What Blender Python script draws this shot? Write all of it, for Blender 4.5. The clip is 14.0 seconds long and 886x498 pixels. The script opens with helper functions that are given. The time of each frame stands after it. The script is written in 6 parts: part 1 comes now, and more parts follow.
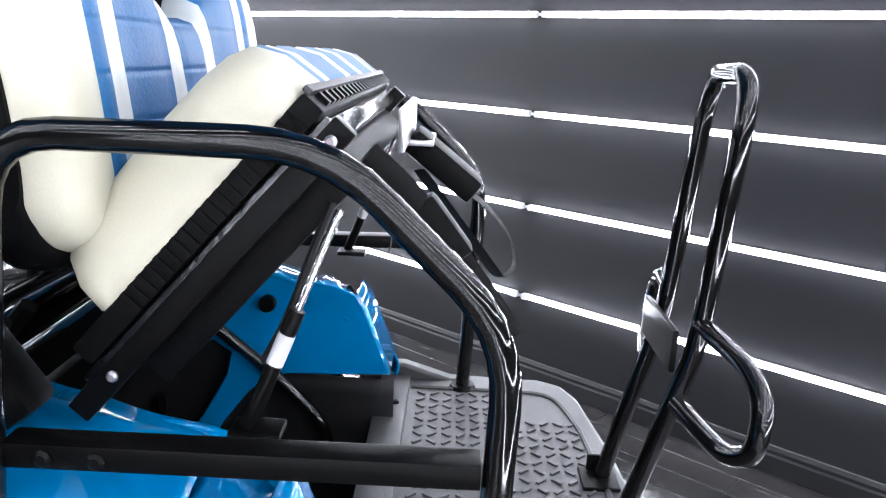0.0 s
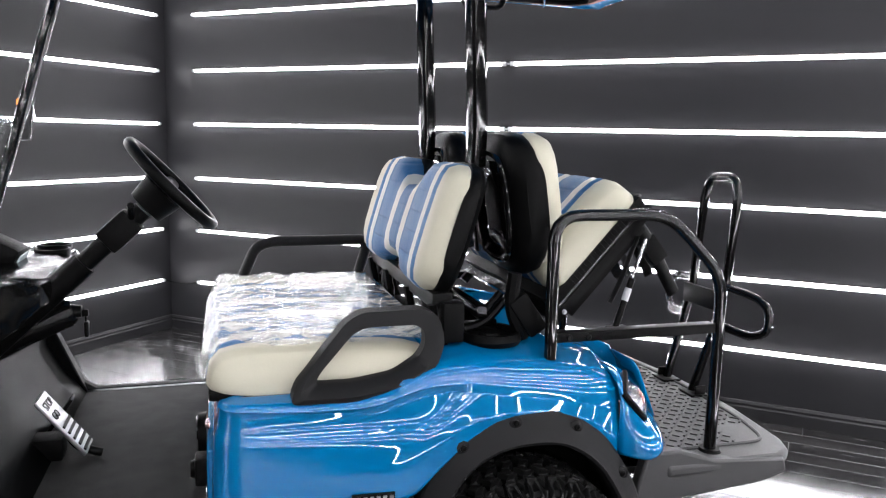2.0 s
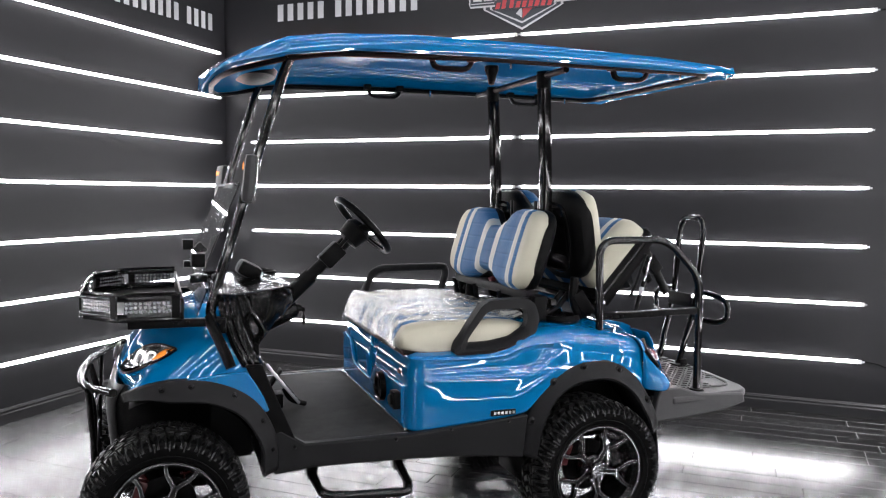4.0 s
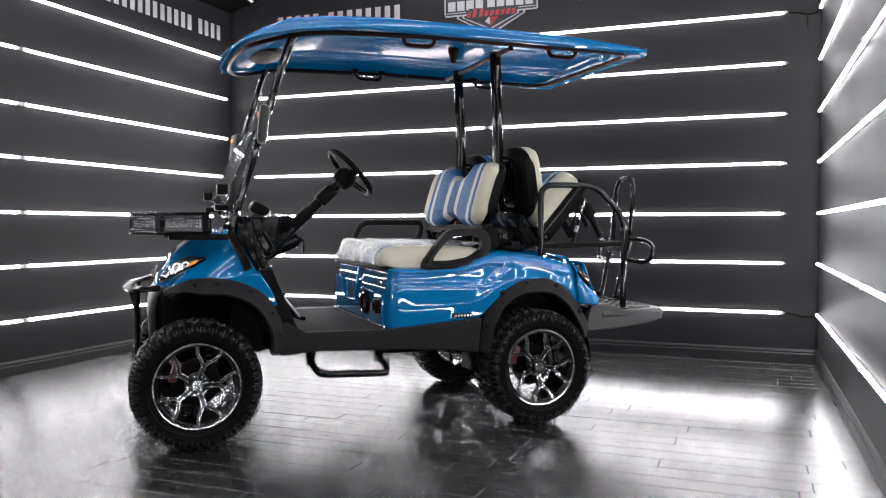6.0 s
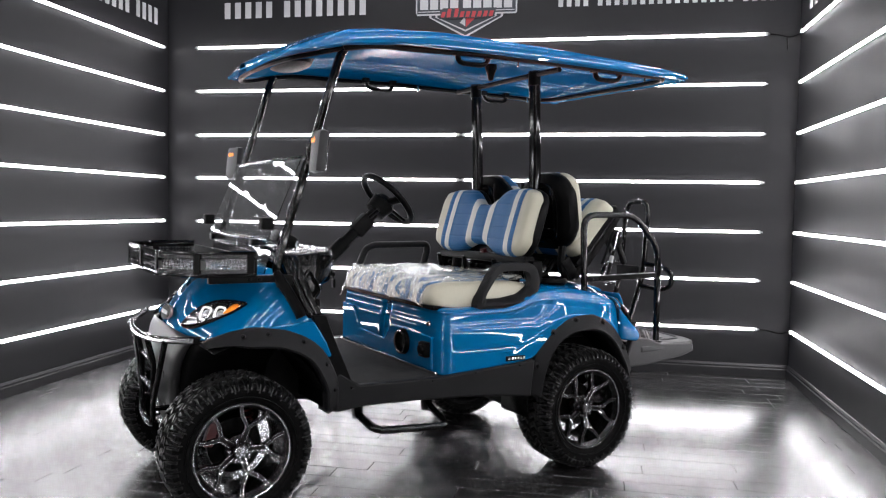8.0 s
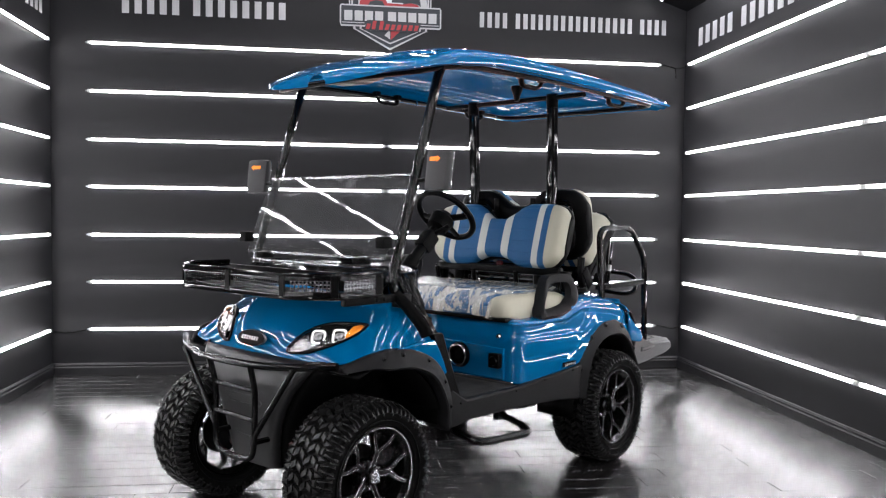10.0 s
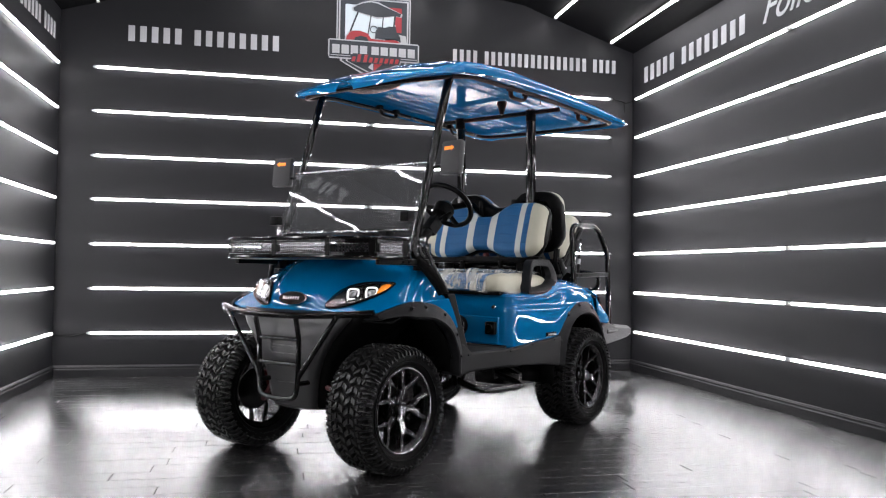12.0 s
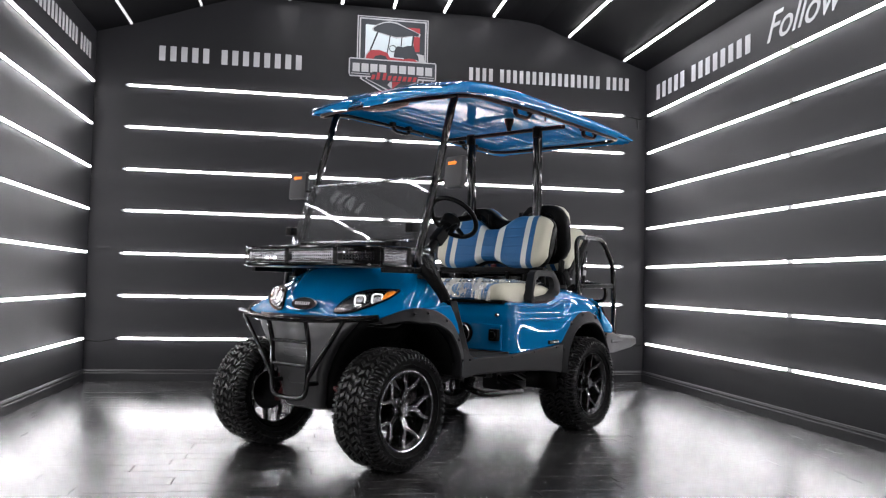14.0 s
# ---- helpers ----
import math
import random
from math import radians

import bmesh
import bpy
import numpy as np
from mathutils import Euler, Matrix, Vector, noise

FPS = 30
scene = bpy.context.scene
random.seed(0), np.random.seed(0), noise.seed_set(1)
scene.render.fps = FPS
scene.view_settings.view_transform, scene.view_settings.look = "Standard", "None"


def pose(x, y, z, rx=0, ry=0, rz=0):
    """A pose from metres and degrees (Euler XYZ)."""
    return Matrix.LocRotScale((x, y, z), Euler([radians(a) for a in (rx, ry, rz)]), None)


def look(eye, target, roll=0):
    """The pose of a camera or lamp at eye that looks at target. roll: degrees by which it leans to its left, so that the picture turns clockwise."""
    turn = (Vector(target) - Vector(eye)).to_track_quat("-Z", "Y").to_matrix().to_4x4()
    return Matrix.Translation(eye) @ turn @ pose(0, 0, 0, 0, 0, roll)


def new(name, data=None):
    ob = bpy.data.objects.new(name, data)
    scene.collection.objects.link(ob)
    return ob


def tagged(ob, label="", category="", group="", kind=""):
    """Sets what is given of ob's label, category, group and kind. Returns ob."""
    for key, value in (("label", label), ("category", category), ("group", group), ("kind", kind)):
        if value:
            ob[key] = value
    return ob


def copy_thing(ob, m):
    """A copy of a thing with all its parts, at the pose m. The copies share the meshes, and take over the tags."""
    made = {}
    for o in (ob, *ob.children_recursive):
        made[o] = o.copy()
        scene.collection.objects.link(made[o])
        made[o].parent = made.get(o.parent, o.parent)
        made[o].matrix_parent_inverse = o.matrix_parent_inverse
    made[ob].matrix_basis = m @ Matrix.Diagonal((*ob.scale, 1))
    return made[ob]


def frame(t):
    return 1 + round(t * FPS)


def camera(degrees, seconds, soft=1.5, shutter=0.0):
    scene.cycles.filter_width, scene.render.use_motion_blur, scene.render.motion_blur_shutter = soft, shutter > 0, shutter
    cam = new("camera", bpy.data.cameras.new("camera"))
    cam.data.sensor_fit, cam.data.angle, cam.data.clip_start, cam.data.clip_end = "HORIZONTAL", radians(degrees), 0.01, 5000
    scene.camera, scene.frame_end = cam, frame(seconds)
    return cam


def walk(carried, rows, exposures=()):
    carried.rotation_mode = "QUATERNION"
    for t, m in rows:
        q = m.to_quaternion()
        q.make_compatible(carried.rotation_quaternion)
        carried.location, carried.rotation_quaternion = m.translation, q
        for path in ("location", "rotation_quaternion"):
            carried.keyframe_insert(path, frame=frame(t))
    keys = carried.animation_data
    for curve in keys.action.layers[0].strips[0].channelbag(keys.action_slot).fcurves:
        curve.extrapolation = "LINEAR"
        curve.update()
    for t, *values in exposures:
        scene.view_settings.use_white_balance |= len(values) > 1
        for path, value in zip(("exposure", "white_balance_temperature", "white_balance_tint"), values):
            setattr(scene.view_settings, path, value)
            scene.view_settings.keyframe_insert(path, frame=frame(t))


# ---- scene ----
cam = camera(58.6, 14.0, soft=1.2)
PATH = [
    (0, (0.786, -0.079, 1.329), (-0.508, 1.369, 0.85), 2.7),
    (0.5, (0.796, -0.458, 1.328), (-0.312, 1.149, 0.893), 1.8),
    (1, (0.765, -0.889, 1.371), (-0.209, 0.812, 0.972), 1.3),
    (1.5, (0.611, -1.363, 1.411), (-0.29, 0.388, 1.064), 1.0),
    (2, (0.584, -1.815, 1.437), (-0.265, -0.026, 1.158), 1.2),
    (2.5, (0.499, -2.243, 1.441), (-0.288, -0.418, 1.218), 1.2),
    (3, (0.519, -2.563, 1.448), (-0.216, -0.712, 1.261), 1.0),
    (5.5, (0.844, -3.906, 1.209), (0.112, -2.046, 1.133), 0.0),
    (6, (0.983, -3.959, 1.016), (0.27, -2.091, 0.96), -0.0),
    (6.5, (0.903, -3.965, 0.999), (0.231, -2.082, 0.948), -0.0),
    (7, (0.613, -3.961, 1.088), (0.012, -2.054, 1.024), 0.3),
    (7.5, (0.35, -3.911, 1.187), (-0.147, -1.975, 1.099), 0.6),
    (8, (0.019, -3.891, 1.267), (-0.358, -1.93, 1.162), 0.9),
    (10.5, (-1.835, -4.098, 1.301), (-1.454, -2.136, 1.231), 0.5),
    (11, (-2.064, -4.199, 1.245), (-1.626, -2.248, 1.208), 0.5),
    (11.5, (-2.043, -4.383, 1.105), (-1.595, -2.434, 1.111), 0.7),
    (12, (-1.916, -4.602, 0.934), (-1.494, -2.648, 0.988), 0.8),
    (12.5, (-1.837, -4.727, 0.87), (-1.445, -2.768, 0.955), 1.0),
    (13, (-1.811, -4.832, 0.888), (-1.442, -2.868, 0.985), 1.1),
    (13.5, (-1.833, -4.836, 0.903), (-1.478, -2.87, 0.999), 1.2),
    (14, (-1.828, -4.838, 0.906), (-1.48, -2.871, 0.995), 1.3),
]
walk(cam, [(t, look(eye, target, roll)) for t, eye, target, roll in PATH],
     exposures=[(0, 1.22, 6000, 10), (0.5, 1.2, 6080, 10), (1.0, 0.95, 6280, 10), (1.5, 0.75, 6400, 10), (2.0, 0.58, 6450, 10), (3.0, 0.45, 6500, 10), (5.5, 0.12, 6500, 10), (8.0, 0.09, 6500, 10), (11.0, 0.12, 6500, 10), (14, 0.05, 6500, 10)])

# ---- light and world ----
world = bpy.data.worlds.new("world")
scene.world = world
world.use_nodes = True
world.node_tree.nodes["Background"].inputs["Color"].default_value = (0.01, 0.01, 0.011, 1)
world.node_tree.nodes["Background"].inputs["Strength"].default_value = 0.3
TUBE_POWER = 40.0


# ---- materials ----
def material(name, color, rough=0.5, metal=0.0, coat=0.0, bump=0.0, grain=60.0, vary=0.0, stain=4.0, stretch=(1, 1, 1), rvary=0.0, spec=0.5, coat_rough=0.03):
    m = bpy.data.materials.new(name)
    m.use_nodes = True
    nt = m.node_tree
    p = nt.nodes["Principled BSDF"]
    p.inputs["Base Color"].default_value = (*color, 1)
    p.inputs["Roughness"].default_value = rough
    p.inputs["Metallic"].default_value = metal
    p.inputs["Coat Weight"].default_value = coat
    p.inputs["Coat Roughness"].default_value = coat_rough
    p.inputs["Specular IOR Level"].default_value = spec
    tc = nt.nodes.new("ShaderNodeTexCoord")
    mp = nt.nodes.new("ShaderNodeMapping")
    mp.inputs["Scale"].default_value = stretch
    nt.links.new(tc.outputs["Object"], mp.inputs["Vector"])

    def tex(scale, detail):
        n = nt.nodes.new("ShaderNodeTexNoise")
        n.inputs["Scale"].default_value = scale
        n.inputs["Detail"].default_value = detail
        nt.links.new(mp.outputs["Vector"], n.inputs["Vector"])
        return n

    if vary or rvary:
        a, b = tex(stain, 4), tex(grain, 3)
        mix = nt.nodes.new("ShaderNodeMath")
        mix.operation = "ADD"
        half = nt.nodes.new("ShaderNodeMath")
        half.operation = "MULTIPLY"
        half.inputs[1].default_value = 0.5
        nt.links.new(a.outputs["Fac"], mix.inputs[0])
        nt.links.new(b.outputs["Fac"], mix.inputs[1])
        nt.links.new(mix.outputs[0], half.inputs[0])
        if vary:
            r = nt.nodes.new("ShaderNodeMapRange")
            r.inputs["From Min"].default_value, r.inputs["From Max"].default_value = 0.3, 0.7
            r.inputs["To Min"].default_value, r.inputs["To Max"].default_value = 1 - vary, 1 + vary
            nt.links.new(half.outputs[0], r.inputs["Value"])
            mul = nt.nodes.new("ShaderNodeVectorMath")
            mul.operation = "SCALE"
            mul.inputs[0].default_value = color
            nt.links.new(r.outputs[0], mul.inputs["Scale"])
            nt.links.new(mul.outputs["Vector"], p.inputs["Base Color"])
        if rvary:
            r = nt.nodes.new("ShaderNodeMapRange")
            r.inputs["From Min"].default_value, r.inputs["From Max"].default_value = 0.3, 0.7
            r.inputs["To Min"].default_value, r.inputs["To Max"].default_value = max(0.02, rough - rvary), rough + rvary
            nt.links.new(half.outputs[0], r.inputs["Value"])
            nt.links.new(r.outputs[0], p.inputs["Roughness"])
    if bump:
        n = tex(grain, 5)
        bp = nt.nodes.new("ShaderNodeBump")
        bp.inputs["Strength"].default_value = bump
        bp.inputs["Distance"].default_value = 0.002
        nt.links.new(n.outputs["Fac"], bp.inputs["Height"])
        nt.links.new(bp.outputs["Normal"], p.inputs["Normal"])
    return m


def glow(name, color, power):
    m = bpy.data.materials.new(name)
    m.use_nodes = True
    p = m.node_tree.nodes["Principled BSDF"]
    p.inputs["Base Color"].default_value = (*(0.5 * c for c in color), 1)
    p.inputs["Emission Color"].default_value = (*color, 1)
    p.inputs["Emission Strength"].default_value = power
    return m


def glass(name, color=(1, 1, 1), rough=0.0, ior=1.45):
    m = bpy.data.materials.new(name)
    m.use_nodes = True
    p = m.node_tree.nodes["Principled BSDF"]
    p.inputs["Base Color"].default_value = (*color, 1)
    p.inputs["Roughness"].default_value = rough
    p.inputs["IOR"].default_value = ior
    p.inputs["Transmission Weight"].default_value = 1.0
    return m


def film(name, gloss, crease, clear=0.28, milky=0.85, size=16.0, rough=0.12):
    """Thin clear wrap: see-through with creased gloss."""
    m = bpy.data.materials.new(name)
    m.use_nodes = True
    nt = m.node_tree
    nt.nodes.remove(nt.nodes["Principled BSDF"])
    out = nt.nodes["Material Output"]
    tr, gl, mix = (nt.nodes.new("ShaderNodeBsdf" + k) for k in ("Transparent", "Glossy", "Diffuse"))
    tr.inputs["Color"].default_value = (0.96, 0.96, 0.97, 1)
    gl.inputs["Roughness"].default_value = rough
    mix.inputs["Color"].default_value = (0.74, 0.73, 0.67, 1)
    noise_a = nt.nodes.new("ShaderNodeTexNoise")
    noise_a.inputs["Scale"].default_value = size
    noise_a.inputs["Detail"].default_value = 6
    noise_a.inputs["Distortion"].default_value = 1.6
    tc = nt.nodes.new("ShaderNodeTexCoord")
    mp = nt.nodes.new("ShaderNodeMapping")
    mp.inputs["Scale"].default_value = (1.0, 2.6, 1.0)
    mp.inputs["Rotation"].default_value = (0, 0, 0.5)
    nt.links.new(tc.outputs["Object"], mp.inputs["Vector"])
    nt.links.new(mp.outputs["Vector"], noise_a.inputs["Vector"])
    bp = nt.nodes.new("ShaderNodeBump")
    bp.inputs["Strength"].default_value = crease
    bp.inputs["Distance"].default_value = 0.02
    nt.links.new(noise_a.outputs["Fac"], bp.inputs["Height"])
    nt.links.new(bp.outputs["Normal"], gl.inputs["Normal"])
    fr = nt.nodes.new("ShaderNodeFresnel")
    fr.inputs["IOR"].default_value = 1.5
    nt.links.new(bp.outputs["Normal"], fr.inputs["Normal"])
    m1 = nt.nodes.new("ShaderNodeMixShader")
    haze = nt.nodes.new("ShaderNodeMapRange")
    haze.inputs["From Min"].default_value, haze.inputs["From Max"].default_value = 0.35, 0.62
    haze.inputs["To Min"].default_value, haze.inputs["To Max"].default_value = clear, milky
    nt.links.new(noise_a.outputs["Fac"], haze.inputs["Value"])
    nt.links.new(haze.outputs[0], m1.inputs[0])
    nt.links.new(tr.outputs[0], m1.inputs[1])
    nt.links.new(mix.outputs[0], m1.inputs[2])
    scale = nt.nodes.new("ShaderNodeMath")
    scale.operation = "MULTIPLY"
    scale.inputs[1].default_value = gloss
    scale.use_clamp = True
    nt.links.new(fr.outputs[0], scale.inputs[0])
    m2 = nt.nodes.new("ShaderNodeMixShader")
    nt.links.new(scale.outputs[0], m2.inputs[0])
    nt.links.new(m1.outputs[0], m2.inputs[1])
    nt.links.new(gl.outputs[0], m2.inputs[2])
    nt.links.new(m2.outputs[0], out.inputs["Surface"])
    return m


def plank_material():
    m = material("dark_floor_wood", (0.010, 0.0095, 0.0095), rough=0.25, coat=0.45, coat_rough=0.21, bump=0.22, grain=26, stretch=(0.10, 3.0, 1.0), vary=0.45, rvary=0.04, stain=6, spec=1.0)
    nt = m.node_tree
    p = nt.nodes["Principled BSDF"]
    old = p.inputs["Base Color"].links[0].from_socket
    # fine sanding along the boards spreads the gloss across them
    p.inputs["Anisotropic"].default_value = 1.0
    across = nt.nodes.new("ShaderNodeCombineXYZ")
    across.inputs[0].default_value = 1.0
    nt.links.new(across.outputs[0], p.inputs["Tangent"])
    info = nt.nodes.new("ShaderNodeObjectInfo")
    r = nt.nodes.new("ShaderNodeMapRange")
    r.inputs["To Min"].default_value, r.inputs["To Max"].default_value = 0.7, 1.35
    nt.links.new(info.outputs["Random"], r.inputs["Value"])
    mul = nt.nodes.new("ShaderNodeVectorMath")
    mul.operation = "SCALE"
    nt.links.new(old, mul.inputs[0])
    nt.links.new(r.outputs[0], mul.inputs["Scale"])
    nt.links.new(mul.outputs["Vector"], p.inputs["Base Color"])
    return m


BLUE = material("blue_gloss_paint", (0.0, 0.108, 0.268), rough=0.6, coat=1.0, vary=0.04, grain=300, spec=0.0, coat_rough=0.015)
BLUE.node_tree.nodes["Principled BSDF"].inputs["Coat IOR"].default_value = 1.62
BLUE_IN = material("blue_gloss_plastic", (0.0, 0.09, 0.23), rough=0.6, coat=0.35, spec=0.0, coat_rough=0.09, vary=0.05)
BLUE_IN.node_tree.nodes["Principled BSDF"].inputs["Coat IOR"].default_value = 1.5
PLASTIC = material("black_textured_plastic", (0.0018, 0.0018, 0.0018), rough=0.42, bump=0.25, grain=500, vary=0.15, rvary=0.06, spec=0.055)
PLASTIC_GREY = material("charcoal_textured_plastic", (0.008, 0.008, 0.0084), rough=0.5, bump=0.3, grain=450, vary=0.15, spec=0.11)
RUBBERMAT = material("black_floor_mat", (0.020, 0.020, 0.0195), rough=0.75, bump=0.8, grain=350, vary=0.6, stain=16, spec=0.2)
GLOSS = material("gloss_black_steel", (0.002, 0.002, 0.002), rough=0.08, coat=0.15, spec=0.3, bump=0.03, grain=30, vary=0.1)
SATIN = material("satin_black_steel", (0.002, 0.002, 0.002), rough=0.3, bump=0.1, grain=200, vary=0.2, spec=0.06)
CARBON = material("gloss_carbon_trim", (0.003, 0.003, 0.003), rough=0.14, coat=0.07, vary=0.4, grain=600, spec=0.10)
CREAM = material("cream_vinyl", (0.39, 0.372, 0.288), rough=0.5, bump=0.15, grain=350, vary=0.05)
STRIPE = material("off_white_vinyl_stripe", (0.46, 0.47, 0.44), rough=0.45, bump=0.15, grain=350, vary=0.05)
BLUEV = material("blue_stitched_vinyl", (0.010, 0.083, 0.205), rough=0.5, bump=0.5, grain=180, vary=0.15, spec=0.25)
def quilted(m, pitch):
    """Adds stitched cross seams a pitch apart."""
    nt = m.node_tree
    p = nt.nodes["Principled BSDF"]
    wave = nt.nodes.new("ShaderNodeTexWave")
    wave.bands_direction = "Z"
    wave.inputs["Scale"].default_value = 0.314 / pitch
    wave.inputs["Distortion"].default_value = 0.15
    tc = nt.nodes.new("ShaderNodeTexCoord")
    nt.links.new(tc.outputs["Object"], wave.inputs["Vector"])
    thin = nt.nodes.new("ShaderNodeMath")
    thin.operation = "POWER"
    thin.inputs[1].default_value = 24.0
    nt.links.new(wave.outputs["Fac"], thin.inputs[0])
    bp = nt.nodes.new("ShaderNodeBump")
    bp.invert = True
    bp.inputs["Strength"].default_value = 0.4
    bp.inputs["Distance"].default_value = 0.006
    nt.links.new(thin.outputs[0], bp.inputs["Height"])
    nt.links.new(p.inputs["Normal"].links[0].from_socket, bp.inputs["Normal"])
    nt.links.new(bp.outputs["Normal"], p.inputs["Normal"])


quilted(BLUEV, 0.06)
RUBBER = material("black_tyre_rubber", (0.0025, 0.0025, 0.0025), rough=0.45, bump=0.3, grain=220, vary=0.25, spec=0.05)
CHROME = material("polished_metal", (0.75, 0.75, 0.76), rough=0.16, metal=1.0, bump=0.02, grain=80)
STEEL = material("dull_bolt_steel", (0.42, 0.42, 0.43), rough=0.35, metal=1.0, bump=0.1, grain=150)
RIM_BLACK = material("gloss_black_alloy", (0.004, 0.004, 0.004), rough=0.16, coat=0.1, spec=0.3, vary=0.1)
RED = material("red_painted_metal", (0.06, 0.003, 0.004), rough=0.4, vary=0.1)
PLATE = material("grey_moulded_platform", (0.030, 0.030, 0.031), rough=0.45, bump=0.35, grain=400, vary=0.15, spec=0.35)
WEB = material("black_belt_webbing", (0.006, 0.006, 0.006), rough=0.7, bump=0.6, grain=600, vary=0.2, spec=0.2)
WALL = material("charcoal_wall_paint", (0.0110, 0.0110, 0.0124), spec=0.22, rough=0.45, bump=0.12, grain=120, vary=0.06, stain=1.2, rvary=0.05)
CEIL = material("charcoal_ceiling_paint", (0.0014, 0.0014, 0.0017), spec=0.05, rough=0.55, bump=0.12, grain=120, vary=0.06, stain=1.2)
TRIMP = material("charcoal_trim_paint", (0.009, 0.009, 0.010), spec=0.3, rough=0.4, bump=0.05, grain=80, vary=0.08)
WOOD = plank_material()
GROUT = material("dark_joint_filler", (0.006, 0.006, 0.006), rough=0.6, vary=0.2)
SIGN_WHITE = material("white_sign_vinyl", (0.36, 0.36, 0.37), rough=0.5, vary=0.03)
SIGN_RED = material("red_sign_vinyl", (0.30, 0.02, 0.025), rough=0.5, vary=0.05)
SIGN_DARK = material("dark_slate_sign_vinyl", (0.015, 0.02, 0.026), rough=0.5, vary=0.05)
SIGN_PALE = material("pale_blue_sign_vinyl", (0.55, 0.62, 0.64), rough=0.5, vary=0.05)
TUBE_ON = glow("lit_tube_diffuser", (0.995, 0.98, 1.02), TUBE_POWER)
TUBE_DIM = glow("dim_tube_diffuser", (0.98, 0.98, 1.0), 0.5)
TUBE_BODY = material("white_tube_housing", (0.6, 0.6, 0.6), rough=0.4, vary=0.05)
HALO = glow("lit_halo_ring", (1.0, 0.98, 0.96), 0.95)
AMBER_ON = glow("lit_amber_arrow", (1.0, 0.25, 0.01), 0.8)
AMBER = material("amber_lens", (0.78, 0.25, 0.025), rough=0.2, coat=0.5)
GLASS = glass("clear_acrylic", (0.97, 0.98, 0.98))
SCREEN = glass("dusty_clear_acrylic", (0.97, 0.98, 0.98), ior=1.6)
SCREEN.node_tree.nodes["Principled BSDF"].inputs["Transmission Weight"].default_value = 0.99


def wavy(m, scale, depth):
    """A slow unevenness of a moulded sheet."""
    nt = m.node_tree
    tc, n, bp = (nt.nodes.new(k) for k in ("ShaderNodeTexCoord", "ShaderNodeTexNoise", "ShaderNodeBump"))
    n.inputs["Scale"].default_value, n.inputs["Detail"].default_value = scale, 1.0
    bp.inputs["Strength"].default_value, bp.inputs["Distance"].default_value = 1.0, depth
    nt.links.new(tc.outputs["Object"], n.inputs["Vector"])
    nt.links.new(n.outputs["Fac"], bp.inputs["Height"])
    nt.links.new(bp.outputs["Normal"], nt.nodes["Principled BSDF"].inputs["Normal"])


wavy(SCREEN, 4.0, 0.0012)
wavy(GLASS, 4.0, 0.0020)
LENS = glass("clear_lamp_lens", (0.95, 0.95, 0.96))
REDLENS = material("red_lamp_lens", (0.28, 0.02, 0.02), rough=0.15, coat=0.8)
WRAP = film("clear_seat_wrap", 1.8, 0.8, 0.07, 0.55, 8.0, 0.16)
PANEL = material("polished_dark_steel", (0.09, 0.09, 0.094), rough=0.16, metal=1.0, bump=0.03, grain=40, vary=0.1)
DARKCHROME = material("smoked_lamp_bowl", (0.45, 0.45, 0.46), rough=0.2, metal=1.0, bump=0.1, grain=60)
# lugs lighter than the carcass: bright tops and groove shade put into the colour
TREADR = material("lit_tread_rubber", (0.010, 0.010, 0.010), rough=0.36, bump=0.2, grain=150, vary=0.3, spec=0.26)
ALLOY = material("brushed_alloy_face", (0.62, 0.62, 0.63), rough=0.16, metal=1.0, bump=0.05, grain=200, vary=0.1)
FASCIA = material("semi_gloss_black_plastic", (0.013, 0.013, 0.0135), rough=0.32, bump=0.1, grain=300, vary=0.15, spec=0.6)
CRINKLE = material("crinkled_black_film", (0.006, 0.006, 0.007), rough=0.2, bump=1.0, grain=55, vary=0.3, spec=0.6)
HOUSING = material("grey_mirror_housing", (0.022, 0.022, 0.023), rough=0.45, bump=0.2, grain=400, vary=0.1, spec=0.3)


# ---- mesh tools ----
def mesh_of(name, verts, faces, mats, idx=None, smooth=38, solid=0.0):
    me = bpy.data.meshes.new(name)
    me.from_pydata([tuple(float(c) for c in v) for v in verts], [], [tuple(int(i) for i in f) for f in faces])
    for m in mats:
        me.materials.append(m)
    if idx is not None:
        me.polygons.foreach_set("material_index", idx)
    bm = bmesh.new()
    bm.from_mesh(me)
    bmesh.ops.remove_doubles(bm, verts=bm.verts, dist=1e-5)
    bmesh.ops.recalc_face_normals(bm, faces=bm.faces)
    bm.to_mesh(me)
    bm.free()
    if smooth:
        me.polygons.foreach_set("use_smooth", [True] * len(me.polygons))
        me.set_sharp_from_angle(angle=radians(smooth))
    me.update()
    return me


def part(name, vf, mats, parent=None, label="", idx=None, smooth=38, solid=0.0, bevel=0.0):
    """One mesh object, under a thing or a part."""
    mats = mats if isinstance(mats, (list, tuple)) else [mats]
    ob = new(name, mesh_of(name, vf[0], vf[1], mats, idx, smooth))
    ob.parent = parent
    if solid:
        md = ob.modifiers.new("thickness", "SOLIDIFY")
        md.thickness, md.offset = solid, -1
    if bevel:
        md = ob.modifiers.new("edge", "BEVEL")
        md.width, md.segments, md.limit_method, md.angle_limit = bevel, 2, "ANGLE", radians(35)
    if label:
        ob["label"] = label
    return ob


def thing(name, label, category, m=None, group="", kind=""):
    ob = new(name)
    ob.empty_display_size = 0.1
    if m is not None:
        ob.matrix_basis = m
    return tagged(ob, label, category, group, kind)


